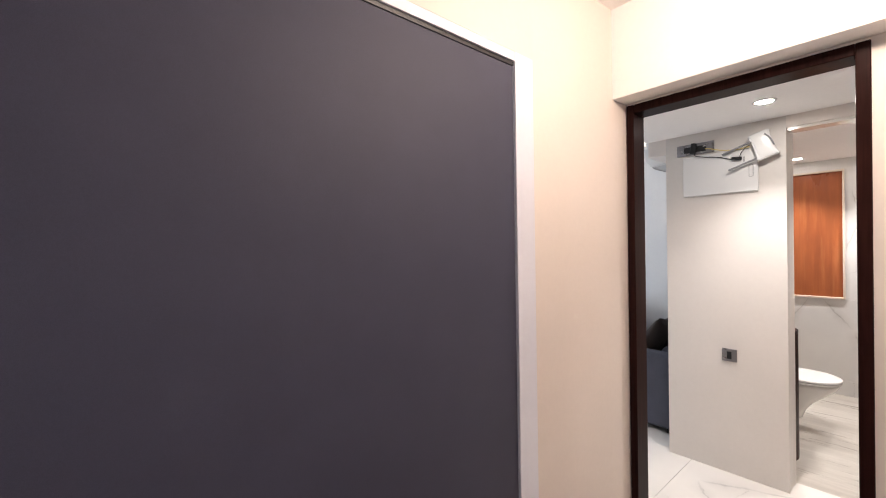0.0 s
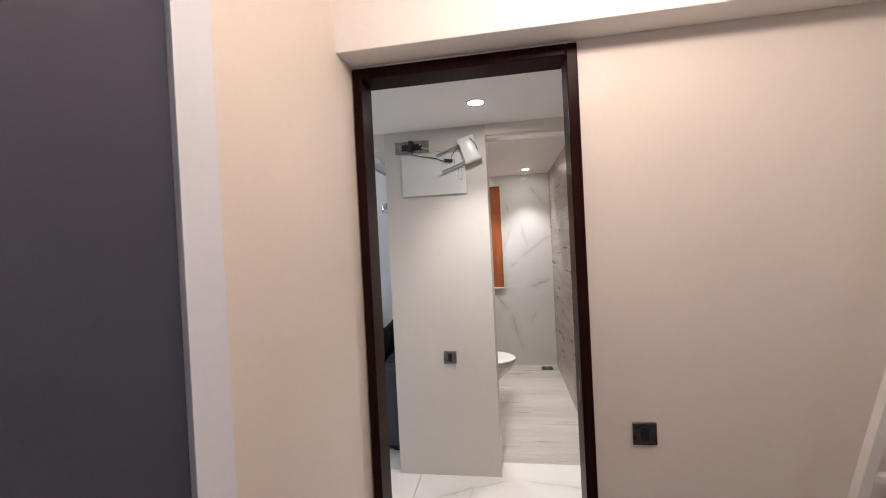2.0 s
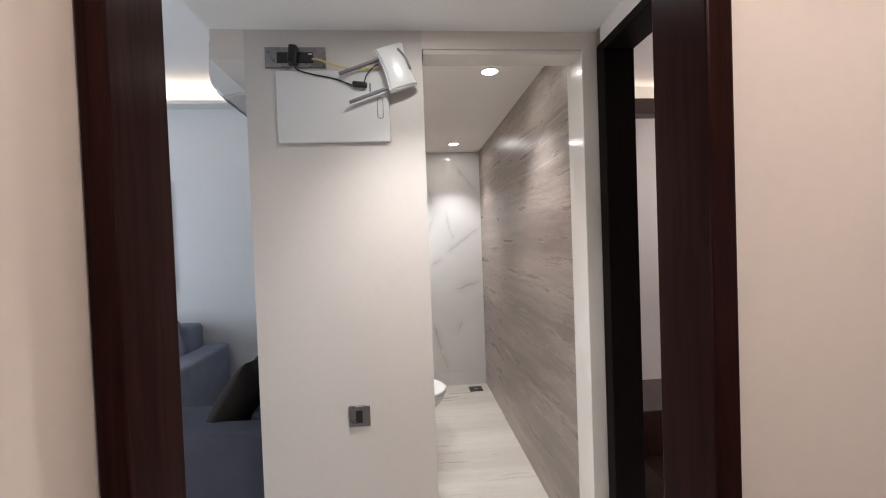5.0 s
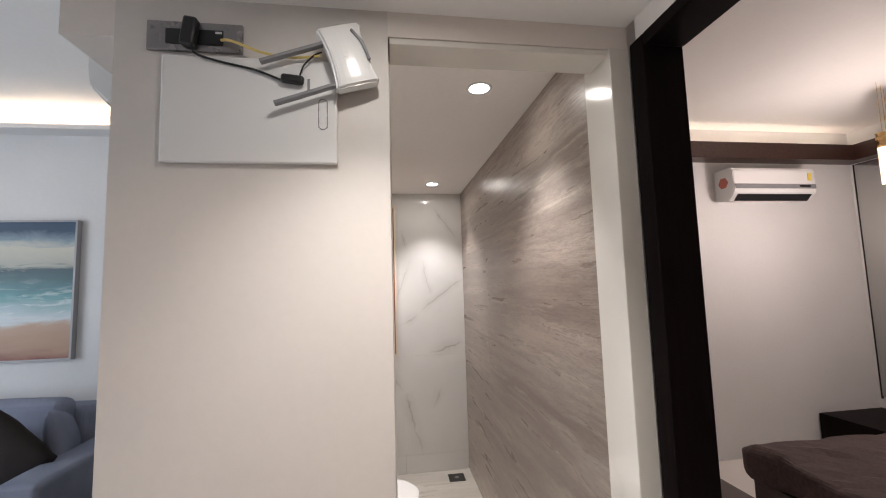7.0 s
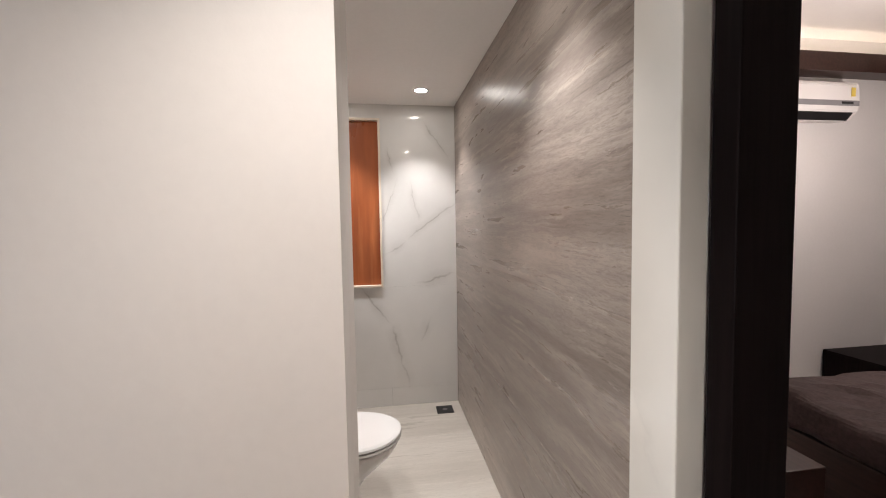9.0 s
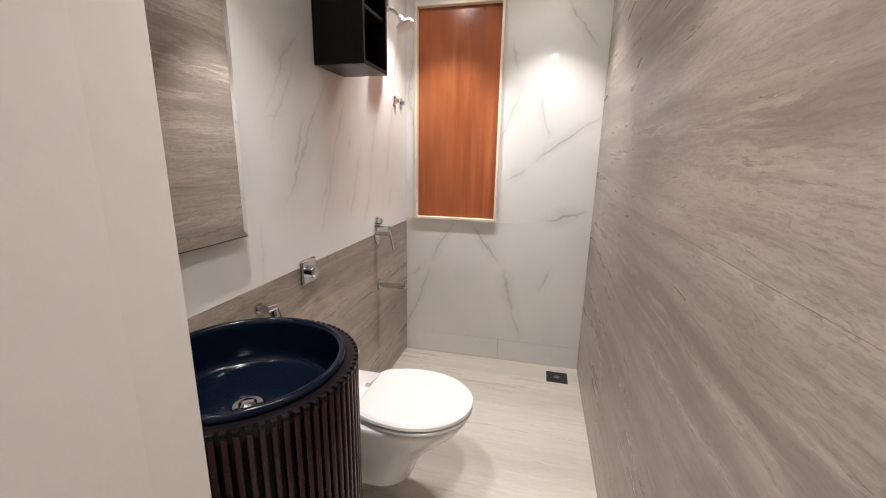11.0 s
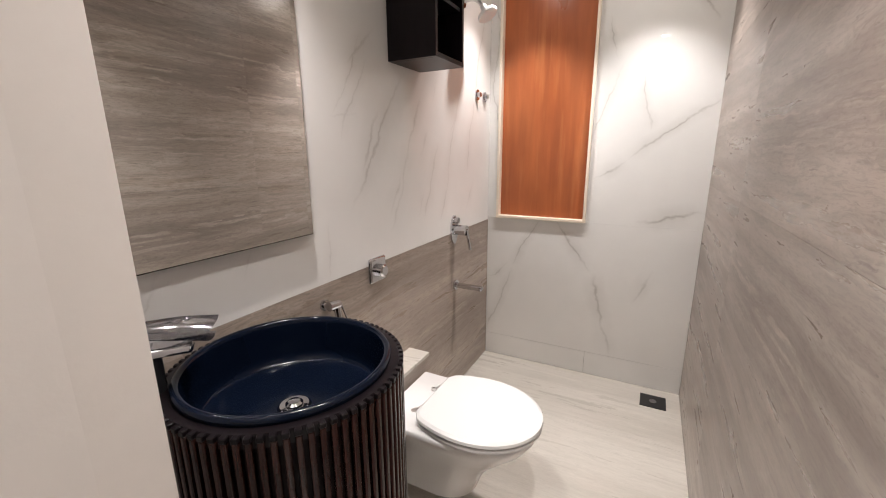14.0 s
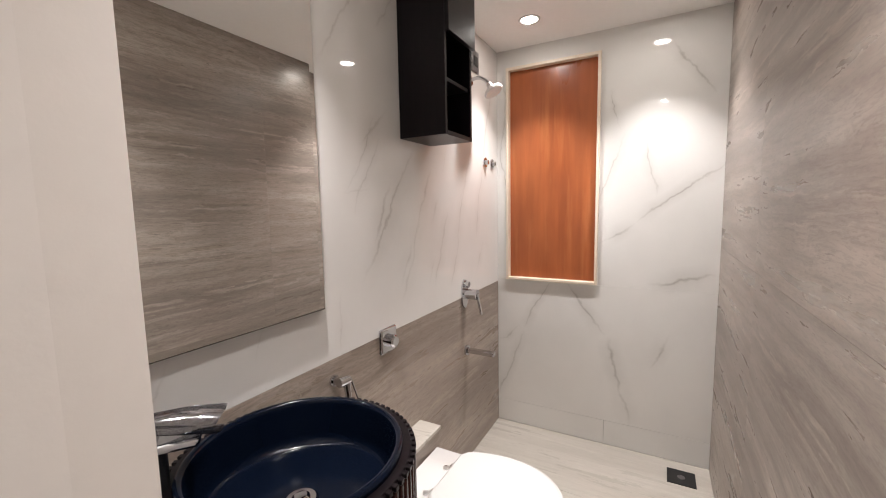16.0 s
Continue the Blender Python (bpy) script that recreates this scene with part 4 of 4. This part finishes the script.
def shower_head():
    x, y, z = 5.30, BL, 2.03
    s_ = thing("overhead_shower", (x, y, z), "pale overhead shower on a bent chrome wall arm", "shower")
    part("flange", rod((x, y, z), (x, y - 0.008, z), 0.028), CHROME, s_)
    part("arm", tube([(x, y, z), (x, y - 0.05, z + 0.004), (x, y - 0.085, z - 0.012), (x, y - 0.105, z - 0.035)], 0.009, 10), CHROME, s_)
    head = joined(rod((0, 0, 0.0), (0, 0, 0.028), 0.017, 0.013), lathe([(0, -0.03), (0.046, -0.03), (0.05, -0.024), (0.046, -0.012), (0.018, 0.004), (0, 0.004)], (0, 0, 0), 36))
    part("head", turned(head, Matrix.Translation((x, y - 0.12, z - 0.055)) @ Matrix.Rotation(radians(-32), 4, "X")), principled("white_enamel", (0.74, 0.73, 0.72), 0.25)[0], s_)


shower_head()
for x in (5.495, 5.60):
    v_ = thing("stop_valve", (x, BL, 1.63), "small round chrome concealed stop valve", "valve", "stop valves")
    part("rosette", rod((x, BL, 1.63), (x, BL - 0.007, 1.63), 0.028), CHROME, v_)
    part("knob", rod((x, BL - 0.007, 1.63), (x, BL - 0.024, 1.63), 0.015, 0.013), CHROME, v_)
g = thing("heater_socket", (5.36, BL, 2.14), "grey socket plate with a black insert high on the tiles", "socket")
part("plate", box(5.315, 5.405, BL - 0.009, BL, 2.085, 2.195, 0.003), STEEL, g)
part("insert", box(5.335, 5.385, BL - 0.012, BL - 0.009, 2.115, 2.165, 0.002), BLACK, g, "black insert")
d = thing("floor_drain", (5.60, -0.12, 0), "square black metal floor drain cover in the corner", "drain")
part("cover", box(5.50, 5.622, -0.178, -0.052, -0.002, 0.004, 0.001), BLACK, d)
part("knob", lathe([(0, 0.007), (0.016, 0.0065), (0.018, 0.004)], (5.561, -0.115, 0), 24), STEEL, d, "small grey centre knob")

# ---------------- living room ----------------


def soft_box(x0, x1, y0, y1, z0, z1, r=0.03, puff=0.012):
    bm = box(x0, x1, y0, y1, z0, z1)
    bmesh.ops.bevel(bm, geom=bm.edges[:], offset=r, segments=4, affect="EDGES", profile=0.5)
    cx, cy = (x0 + x1) / 2, (y0 + y1) / 2
    bmesh.ops.subdivide_edges(bm, edges=[e for e in bm.edges if e.calc_length() > 0.15], cuts=5, use_grid_fill=True)
    for v in bm.verts:
        k = (1 - min(1, abs(v.co.x - cx) / ((x1 - x0) / 2)) ** 2) * (1 - min(1, abs(v.co.y - cy) / ((y1 - y0) / 2)) ** 2)
        if v.co.z > (z0 + z1) / 2:
            v.co.z += puff * k
        v.co += 0.004 * noise.noise_vector(v.co * 6)
    return bm


def cushion(name, at, size, turn_, mat, label):
    """A pillow with drawn-in edges; size is its side, turned by the matrix turn_."""
    bm = bmesh.new()
    n = 14
    grid = {}
    for side in (1, -1):
        for i in range(n + 1):
            for j in range(n + 1):
                u, v = 2 * i / n - 1, 2 * j / n - 1
                if side == -1 and (i in (0, n) or j in (0, n)):
                    grid[side, i, j] = grid[1, i, j]
                    continue
                k = max(0.0, (1 - u * u) * (1 - v * v)) ** 0.42
                pull = 1 - 0.06 * (1 - max(abs(u), abs(v)) ** 6) - 0.05 * (1 - abs(u * v))
                p = Vector((u * size / 2 * pull, side * 0.075 * k, v * size / 2 * pull))
                p += 0.006 * noise.noise_vector(p * 9 + Vector((side, 0, 0)))
                grid[side, i, j] = bm.verts.new(p)
    for side in (1, -1):
        for i in range(n):
            for j in range(n):
                f = (grid[side, i, j], grid[side, i + 1, j], grid[side, i + 1, j + 1], grid[side, i, j + 1])
                bm.faces.new(f if side == 1 else f[::-1])
    bmesh.ops.recalc_face_normals(bm, faces=bm.faces[:])
    ob = single(name, turned(bm, Matrix.Translation(at) @ turn_), mat, label, "cushion")
    ob.data.set_sharp_from_angle(angle=radians(170))
    return ob


def sofa_far():
    s = thing("sofa", (5.0, 3.4, 0), "blue-grey fabric sofa against the wall under the painting", "sofa")
    part("base", soft_box(4.62, 5.44, 2.29, 4.6, 0.06, 0.27, 0.02, 0), SOFA, s)
    part("armrest", soft_box(4.58, 5.44, 2.07, 2.28, 0.05, 0.61, 0.03, 0.004), SOFA, s)
    part("seat_cushion", soft_box(4.60, 5.22, 2.29, 3.4, 0.275, 0.44, 0.035), SOFA, s)
    part("seat_cushion", soft_box(4.60, 5.22, 3.41, 4.6, 0.275, 0.44, 0.035), SOFA, s)
    part("backrest", soft_box(5.24, 5.46, 2.285, 4.6, 0.28, 0.80, 0.05, 0.01), SOFA, s)
    part("back_cushion", turned(soft_box(-0.09, 0.09, 2.36, 3.4, 0, 0.44, 0.06, 0.02), Matrix.Translation((5.12, 0, 0.44)) @ Matrix.Rotation(radians(10), 4, "Y")), SOFA, s)
    for x in (4.66, 5.38):
        for y in (2.34, 4.5):
            part("foot", box(x - 0.025, x + 0.025, y - 0.025, y + 0.025, 0, 0.062, 0.003), BLACK, s)


sofa_far()
cushion("cushion", (4.93, 2.49, 0.645), 0.46, Matrix.Rotation(radians(75), 4, "Z") @ Matrix.Rotation(radians(-16), 4, "X") @ Matrix.Rotation(radians(45), 4, "Y"), CUSHION, "dark brown square cushion standing on its corner on the sofa")


cushion("cushion", (5.16, 2.375, 0.635), 0.40, Matrix.Rotation(radians(28), 4, "Z") @ Matrix.Rotation(radians(-12), 4, "X") @ Matrix.Rotation(radians(5), 4, "Y"), SOFA, "small blue-grey cushion in the corner of the sofa")


def sofa_near():
    s = thing("sofa", (4.0, 1.6, 0), "blue-grey sofa along the bathroom wall, shade put into its colour", "sofa")
    part("base", soft_box(3.70, 4.5, 1.1, 2.0, 0.05, 0.27, 0.02, 0), SOFA_SHADED, s)
    part("armrest", soft_box(3.60, 3.76, 1.09, 1.95, 0.04, 0.62, 0.03, 0.003), SOFA_SHADED, s)
    part("seat_cushion", soft_box(3.77, 4.50, 1.28, 1.98, 0.275, 0.42, 0.035), SOFA_SHADED, s)
    part("backrest", soft_box(3.77, 4.50, 1.08, 1.27, 0.28, 0.64, 0.04, 0.01), SOFA_SHADED, s)
    for x in (3.66, 4.44):
        for y in (1.15, 1.9):
            part("foot", box(x - 0.025, x + 0.025, y - 0.025, y + 0.025, 0, 0.055, 0.003), BLACK, s)


sofa_near()
cushion("cushion", (3.95, 1.39, 0.645), 0.46, Matrix.Rotation(radians(28), 4, "X") @ Matrix.Rotation(radians(10), 4, "Y"), CUSHION, "dark brown square cushion leaning on the near sofa")
cushion("cushion", (4.20, 1.36, 0.655), 0.44, Matrix.Rotation(radians(20), 4, "X") @ Matrix.Rotation(radians(-8), 4, "Y"), CUSHION_GREY, "charcoal grey cushion upright on the near sofa")


def painting():
    m, t, b = principled("seascape", (0.3, 0.4, 0.45), 0.45)
    tc = t.nodes.new("ShaderNodeTexCoord")
    sep = t.nodes.new("ShaderNodeSeparateXYZ")
    t.links.new(tc.outputs["Object"], sep.inputs[0])
    mp = node(t, "ShaderNodeMapping", Scale=(1, 1.6, 7))
    t.links.new(tc.outputs["Object"], mp.inputs["Vector"])
    nz = noisy(t, mp.outputs["Vector"], 1.6, 5, 0.6, 0.8)
    mp2 = node(t, "ShaderNodeMapping", Scale=(1, 3, 18))
    t.links.new(tc.outputs["Object"], mp2.inputs["Vector"])
    nf = noisy(t, mp2.outputs["Vector"], 1.5, 4, 0.6, 0.6)
    ma = t.nodes.new("ShaderNodeMath")
    ma.operation = "MULTIPLY_ADD"
    t.links.new(nz, ma.inputs[0])
    ma.inputs[1].default_value = 0.16
    t.links.new(sep.outputs["Z"], ma.inputs[2])
    mr = node(t, "ShaderNodeMapRange", **{"From Min": 1.15, "From Max": 2.12})
    t.links.new(ma.outputs[0], mr.inputs["Value"])
    sand, foam, teal, deep, cream, navy = (0.42, 0.25, 0.16), (0.62, 0.68, 0.70), (0.10, 0.30, 0.32), (0.03, 0.08, 0.10), (0.62, 0.60, 0.50), (0.03, 0.07, 0.13)
    c = ramp(t, mr.outputs["Result"], [(0.0, (0.25, 0.08, 0.06)), (0.08, sand), (0.24, (0.50, 0.33, 0.22)), (0.29, foam), (0.38, (0.35, 0.50, 0.52)), (0.46, teal), (0.58, (0.05, 0.13, 0.15)), (0.645, deep), (0.67, (0.45, 0.45, 0.38)), (0.80, cream), (0.86, (0.25, 0.33, 0.38)), (0.93, navy)])
    white = ramp(t, nf, [(0.52, (0, 0, 0)), (0.64, (1, 1, 1))])
    band = ramp(t, mr.outputs["Result"], [(0.27, (0, 0, 0)), (0.33, (0.8, 0.8, 0.8)), (0.48, (0.5, 0.5, 0.5)), (0.58, (0, 0, 0))])
    c = mix(t, mix(t, 1.0, white, band, "MULTIPLY"), c, (0.7, 0.76, 0.76))
    t.links.new(c, b.inputs["Base Color"])
    p = thing("painting", (5.5, 3.3, 1.06), "framed seascape painting with waves and sand", "painting")
    y0, y1, z0, z1 = 2.56, 4.0, 1.07, 2.04
    part("canvas", box(5.468, 5.49, y0 + 0.012, y1 - 0.012, z0 + 0.012, z1 - 0.012), m, p, "painted canvas of sea and beach")
    for b_ in ((y0, y0 + 0.012, z0, z1), (y1 - 0.012, y1, z0, z1), (y0 + 0.012, y1 - 0.012, z0, z0 + 0.012), (y0 + 0.012, y1 - 0.012, z1 - 0.012, z1)):
        part("frame_bar", box(5.455, 5.499, *b_), PALE_GREY, p, "thin grey frame")


painting()
wl = thing("wall_lamp", (4.2, 1.17, 1.84), "small chrome wall lamp with a round glowing globe", "lamp")
# the lamp hangs on the wall above the near sofa
part("arm", rod((4.2, 1.17, 1.84), (4.2, 1.27, 1.84), 0.012), CHROME, wl)
part("rosette", rod((4.2, 1.05, 1.84), (4.2, 1.18, 1.84), 0.03), CHROME, wl)
part("globe", lathe([(0, -0.05), (0.03, -0.04), (0.048, -0.012), (0.048, 0.012), (0.03, 0.04), (0, 0.05)], (4.2, 1.31, 1.84), 28), CHROME, wl)



def living_aircon():
    a = thing("air_conditioner", (4.0, 1.17, 2.11), "white split air conditioner on the beam over the near sofa", "air conditioner")
    x0, x1 = 3.68, 4.48
    bm = bmesh.new()
    prof = [(1.171, 2.128), (1.275, 2.112), (1.325, 2.165), (1.335, 2.22), (1.328, 2.37), (1.30, 2.40), (1.171, 2.40)]
    ends = [[bm.verts.new((x, y, z)) for y, z in prof] for x in (x0, x1)]
    n = len(prof)
    for i in range(n):
        j = (i + 1) % n
        bm.faces.new((ends[0][i], ends[0][j], ends[1][j], ends[1][i]))
    bm.faces.new(ends[0][::-1])
    bm.faces.new(ends[1])
    bmesh.ops.recalc_face_normals(bm, faces=bm.faces[:])
    bmesh.ops.bevel(bm, geom=bm.edges[:], offset=0.008, segments=3, affect="EDGES")
    part("case", bm, WHITE_PLASTIC, a)
    part("louvre", turned(box(x0 + 0.05, x1 - 0.05, -0.030, 0.030, -0.003, 0.003), Matrix.Translation((0, 1.302, 2.134)) @ Matrix.Rotation(radians(46), 4, "X")), PALE_GREY, a, "pale grey air outlet flap")


living_aircon()

# ---------------- bedroom ----------------


def aircon():
    a = thing("air_conditioner", (5.4, -2.85, 2.13), "white split air conditioner with a grey band on the wall", "air conditioner")
    y0, y1, z0, z1 = -3.25, -2.455, 2.135, 2.415
    bm = bmesh.new()
    prof = [(5.398, z0 + 0.02), (5.26, z0), (5.205, z0 + 0.06), (5.195, z0 + 0.11), (5.20, z1 - 0.03), (5.225, z1), (5.398, z1)]
    ends = [[bm.verts.new((x, y, z)) for x, z in prof] for y in (y0, y1)]
    n = len(prof)
    for i in range(n):
        j = (i + 1) % n
        bm.faces.new((ends[0][i], ends[0][j], ends[1][j], ends[1][i]))
    bm.faces.new(ends[0][::-1])
    bm.faces.new(ends[1])
    bmesh.ops.recalc_face_normals(bm, faces=bm.faces[:])
    bmesh.ops.bevel(bm, geom=bm.edges[:], offset=0.006, segments=2, affect="EDGES")
    part("case", bm, WHITE_PLASTIC, a)
    part("band", box(5.190, 5.196, y0 + 0.01, y1 - 0.01, z0 + 0.095, z0 + 0.135, 0.002), GREY_PLASTIC, a, "grey band")
    part("display", box(5.187, 5.191, y0 + 0.07, y0 + 0.17, z0 + 0.108, z0 + 0.124), BLACK, a)
    part("louvre", turned(box(-0.032, 0.032, y0 + 0.05, y1 - 0.04, -0.004, 0.004), Matrix.Translation((5.226, 0, z0 + 0.026)) @ Matrix.Rotation(radians(48), 4, "Y")), BLACK, a, "black air outlet")
    part("sticker", box(5.1925, 5.1965, y0 + 0.045, y0 + 0.08, z1 - 0.115, z1 - 0.05), STICKER, a, "yellow rating sticker")
    part("side_sticker", turned(lathe([(0, 0.0015), (0.05, 0.0015), (0.05, 0)], (0, 0, 0), 6), Matrix.Translation((5.30, y1 + 0.0005, z0 + 0.16)) @ Matrix.Rotation(radians(-90), 4, "X")), STICKER_RED, a, "red hexagonal sticker")


aircon()


def bed():
    b = thing("bed", (3.5, -2.6, 0), "low dark wooden bed with a brown velvet quilt", "bed")
    part("base", box(2.55, 4.50, -3.55, -1.70, 0.0, 0.33, 0.006), BEDWOOD, b)
    bm = soft_box(2.54, 4.53, -3.56, -1.66, 0.33, 0.52, 0.05, 0.02)
    bmesh.ops.subdivide_edges(bm, edges=[e for e in bm.edges if e.calc_length() > 0.12], cuts=3, use_grid_fill=True)
    for v in bm.verts:
        v.co += 0.026 * noise.noise_vector(v.co * 5) + 0.014 * noise.noise_vector(v.co * 15)
    part("quilt", bm, QUILT, b, "crumpled brown velvet quilt")


bed()
st = thing("step_bench", (3.9, -1.1, 0), "dark brown two-step wooden bench near the bed", "bench")
part("upper_step", box(3.88, 4.34, -1.32, -0.75, 0, 0.45, 0.005), BEDWOOD, st)
part("lower_step", box(3.35, 3.878, -1.33, -0.75, 0, 0.20, 0.005), BEDWOOD, st)
sd = thing("bedside_cabinet", (5.1, -3.5, 0), "low black bedside cabinet against the wall", "cabinet")
part("body", box(4.75, 5.385, -3.89, -3.25, 0.03, 0.32, 0.004), FRAME_MATT, sd)
part("drawer_front", box(4.738, 4.75, -3.88, -3.26, 0.06, 0.30, 0.003), FRAME_MATT, sd)
part("plinth", box(4.78, 5.36, -3.86, -3.28, 0, 0.03), BLACK, sd)
mp_ = thing("wall_mirror", (4.6, -3.9, 0.4), "tall smoked mirror on the bedroom wall", "mirror")
part("glass", box(3.0, 5.36, -3.898, -3.885, 0.42, 2.50, 0.002), metal("smoked_mirror", (0.55, 0.55, 0.54), 0.12), mp_)
part("edge", box(5.362, 5.369, -3.899, -3.882, 0.40, 2.50), BLACK, mp_, "black edge strip")


def pendant(x, y, z, top):
    p = thing("pendant_lamp", (x, y, top), "gold and white glass cylinder pendant lamp", "pendant lamp", "bedroom pendants")
    part("cap", lathe([(0, 0.10), (0.036, 0.10), (0.036, 0.0), (0, 0)], (x, y, z), 28), GOLD, p, "gold cap")
    part("shade", lathe([(0, -0.25), (0.033, -0.25), (0.034, 0.0), (0, 0)], (x, y, z), 28), PENDANT_GLOW, p, "lit white glass cylinder")
    part("cord", rod((x, y, z + 0.10), (x, y, top), 0.0015, None, 8), GOLD, p)


for x_, y_, z_ in ((4.53, -3.06, 1.87), (4.41, -3.08, 2.33), (4.50, -2.98, 2.38), (4.58, -3.16, 2.30)):
    pendant(x_ + 0.022, y_ + 0.015, z_ - 0.03, BED_Z)

# ---------------- tiles, last ----------------


def tiles(owner, axis, at, us, vs, mat, thick=0.011, gap=0.0006, holes=(), soft=0.0008):
    """Tiles between the grid lines us and vs on a wall (axis 'x' or 'y', facing given by the sign of thick) or floor ('z')."""
    for u0, u1 in zip(us, us[1:]):
        for v0, v1 in zip(vs, vs[1:]):
            if any(u0 >= a - 1e-4 and u1 <= b + 1e-4 and v0 >= c - 1e-4 and v1 <= d_ + 1e-4 for a, b, c, d_ in holes):
                continue
            lo, hi = min(at, at + thick), max(at, at + thick)
            if axis == "z":
                bm = box(u0 + gap, u1 - gap, v0 + gap, v1 - gap, lo, hi, soft, 1)
            elif axis == "x":
                bm = box(lo, hi, u0 + gap, u1 - gap, v0 + gap, v1 - gap, soft, 1)
            else:
                bm = box(u0 + gap, u1 - gap, lo, hi, v0 + gap, v1 - gap, soft, 1)
            part("tile", bm, mat, owner, "", False)


def tiled(name, at, label):
    return thing(name, at, label, "tiling", "", "structure")


o = tiled("floor_bath", (4.5, 0.3, 0), "pale vein-cut stone floor tiles")
tiles(o, "z", 0.0, [3.52, 3.74, 4.47, 5.2, BX], [BR, BL], STONE_FLOOR, -0.011)
# floor out of view; dark stone assumed so less light bounces up the walls
o = tiled("floor_room", (0, 0, 0), "unseen floor tiles, brown stone added to damp bounced light")
tiles(o, "z", 0.0, [-2.0, -0.8, 0.4, 1.6, 2.336], [-1.62, -1.02, -0.25, 0.925], STONE_DADO, -0.011)
o = tiled("floor_marble", (2.5, 0.5, 0), "polished white veined marble floor tiles")
tiles(o, "z", 0.0, [2.336, 2.8, 3.52], [-0.25, BL], FLOOR_MARBLE, -0.011)
tiles(o, "z", 0.0, [1.0, 2.2, 3.4, 4.6, 5.5], [BL + 0.001, 2.1, 3.3, 4.5, 4.8], FLOOR_MARBLE, -0.011)
tiles(o, "z", 0.0, [2.436, 3.2, 4.4, 5.4], [-3.9, -2.7, -1.5, -1.021], FLOOR_MARBLE, -0.011)
tiles(o, "z", 0.0, [2.436, 3.345], [-1.02, -0.45, -0.2501], FLOOR_MARBLE, -0.011)
tiles(o, "z", 0.0, [3.345, 4.4, 5.4], [-1.02, -0.45], FLOOR_MARBLE, -0.011)
o = tiled("tiling_bath_far", (BX, 0.3, 0), "glossy white veined marble tiles on the end wall")
tiles(o, "x", BX, [BR, 0.27, BL], [0, 0.142], FAR_MARBLE, 0.011, 0.0006)
tiles(o, "x", BX, [BR, BL], [0.142, 0.93], FAR_MARBLE, 0.011, 0.0005)
tiles(o, "x", BX, [BR, 0.32, 0.85, BL], [0.93, 2.187, BATH_Z], FAR_MARBLE, 0.011, 0.0, [(0.32, 0.85, 0.93, 2.187)], 0.0)
o = tiled("tiling_bath_left", (4.6, BL, 0), "white marble tiles above a brown stone dado")
tiles(o, "y", BL, [PX + 0.16, 3.80, BX], [0, 0.912], STONE_DADO, 0.011, 0.0004)
tiles(o, "y", BL, [PX + 0.16, BX], [0.912, BATH_Z], WALL_MARBLE, 0.011, 0.0004)
o = tiled("tiling_bath_right", (4.6, BR, 0), "grey-beige vein-cut stone wall tiles")
tiles(o, "y", BR, [PX + 0.145, 4.89, BX], [0, 0.57, 1.16, 1.75, BATH_Z], STONE_X, -0.011, 0.0003, (), 0.0)
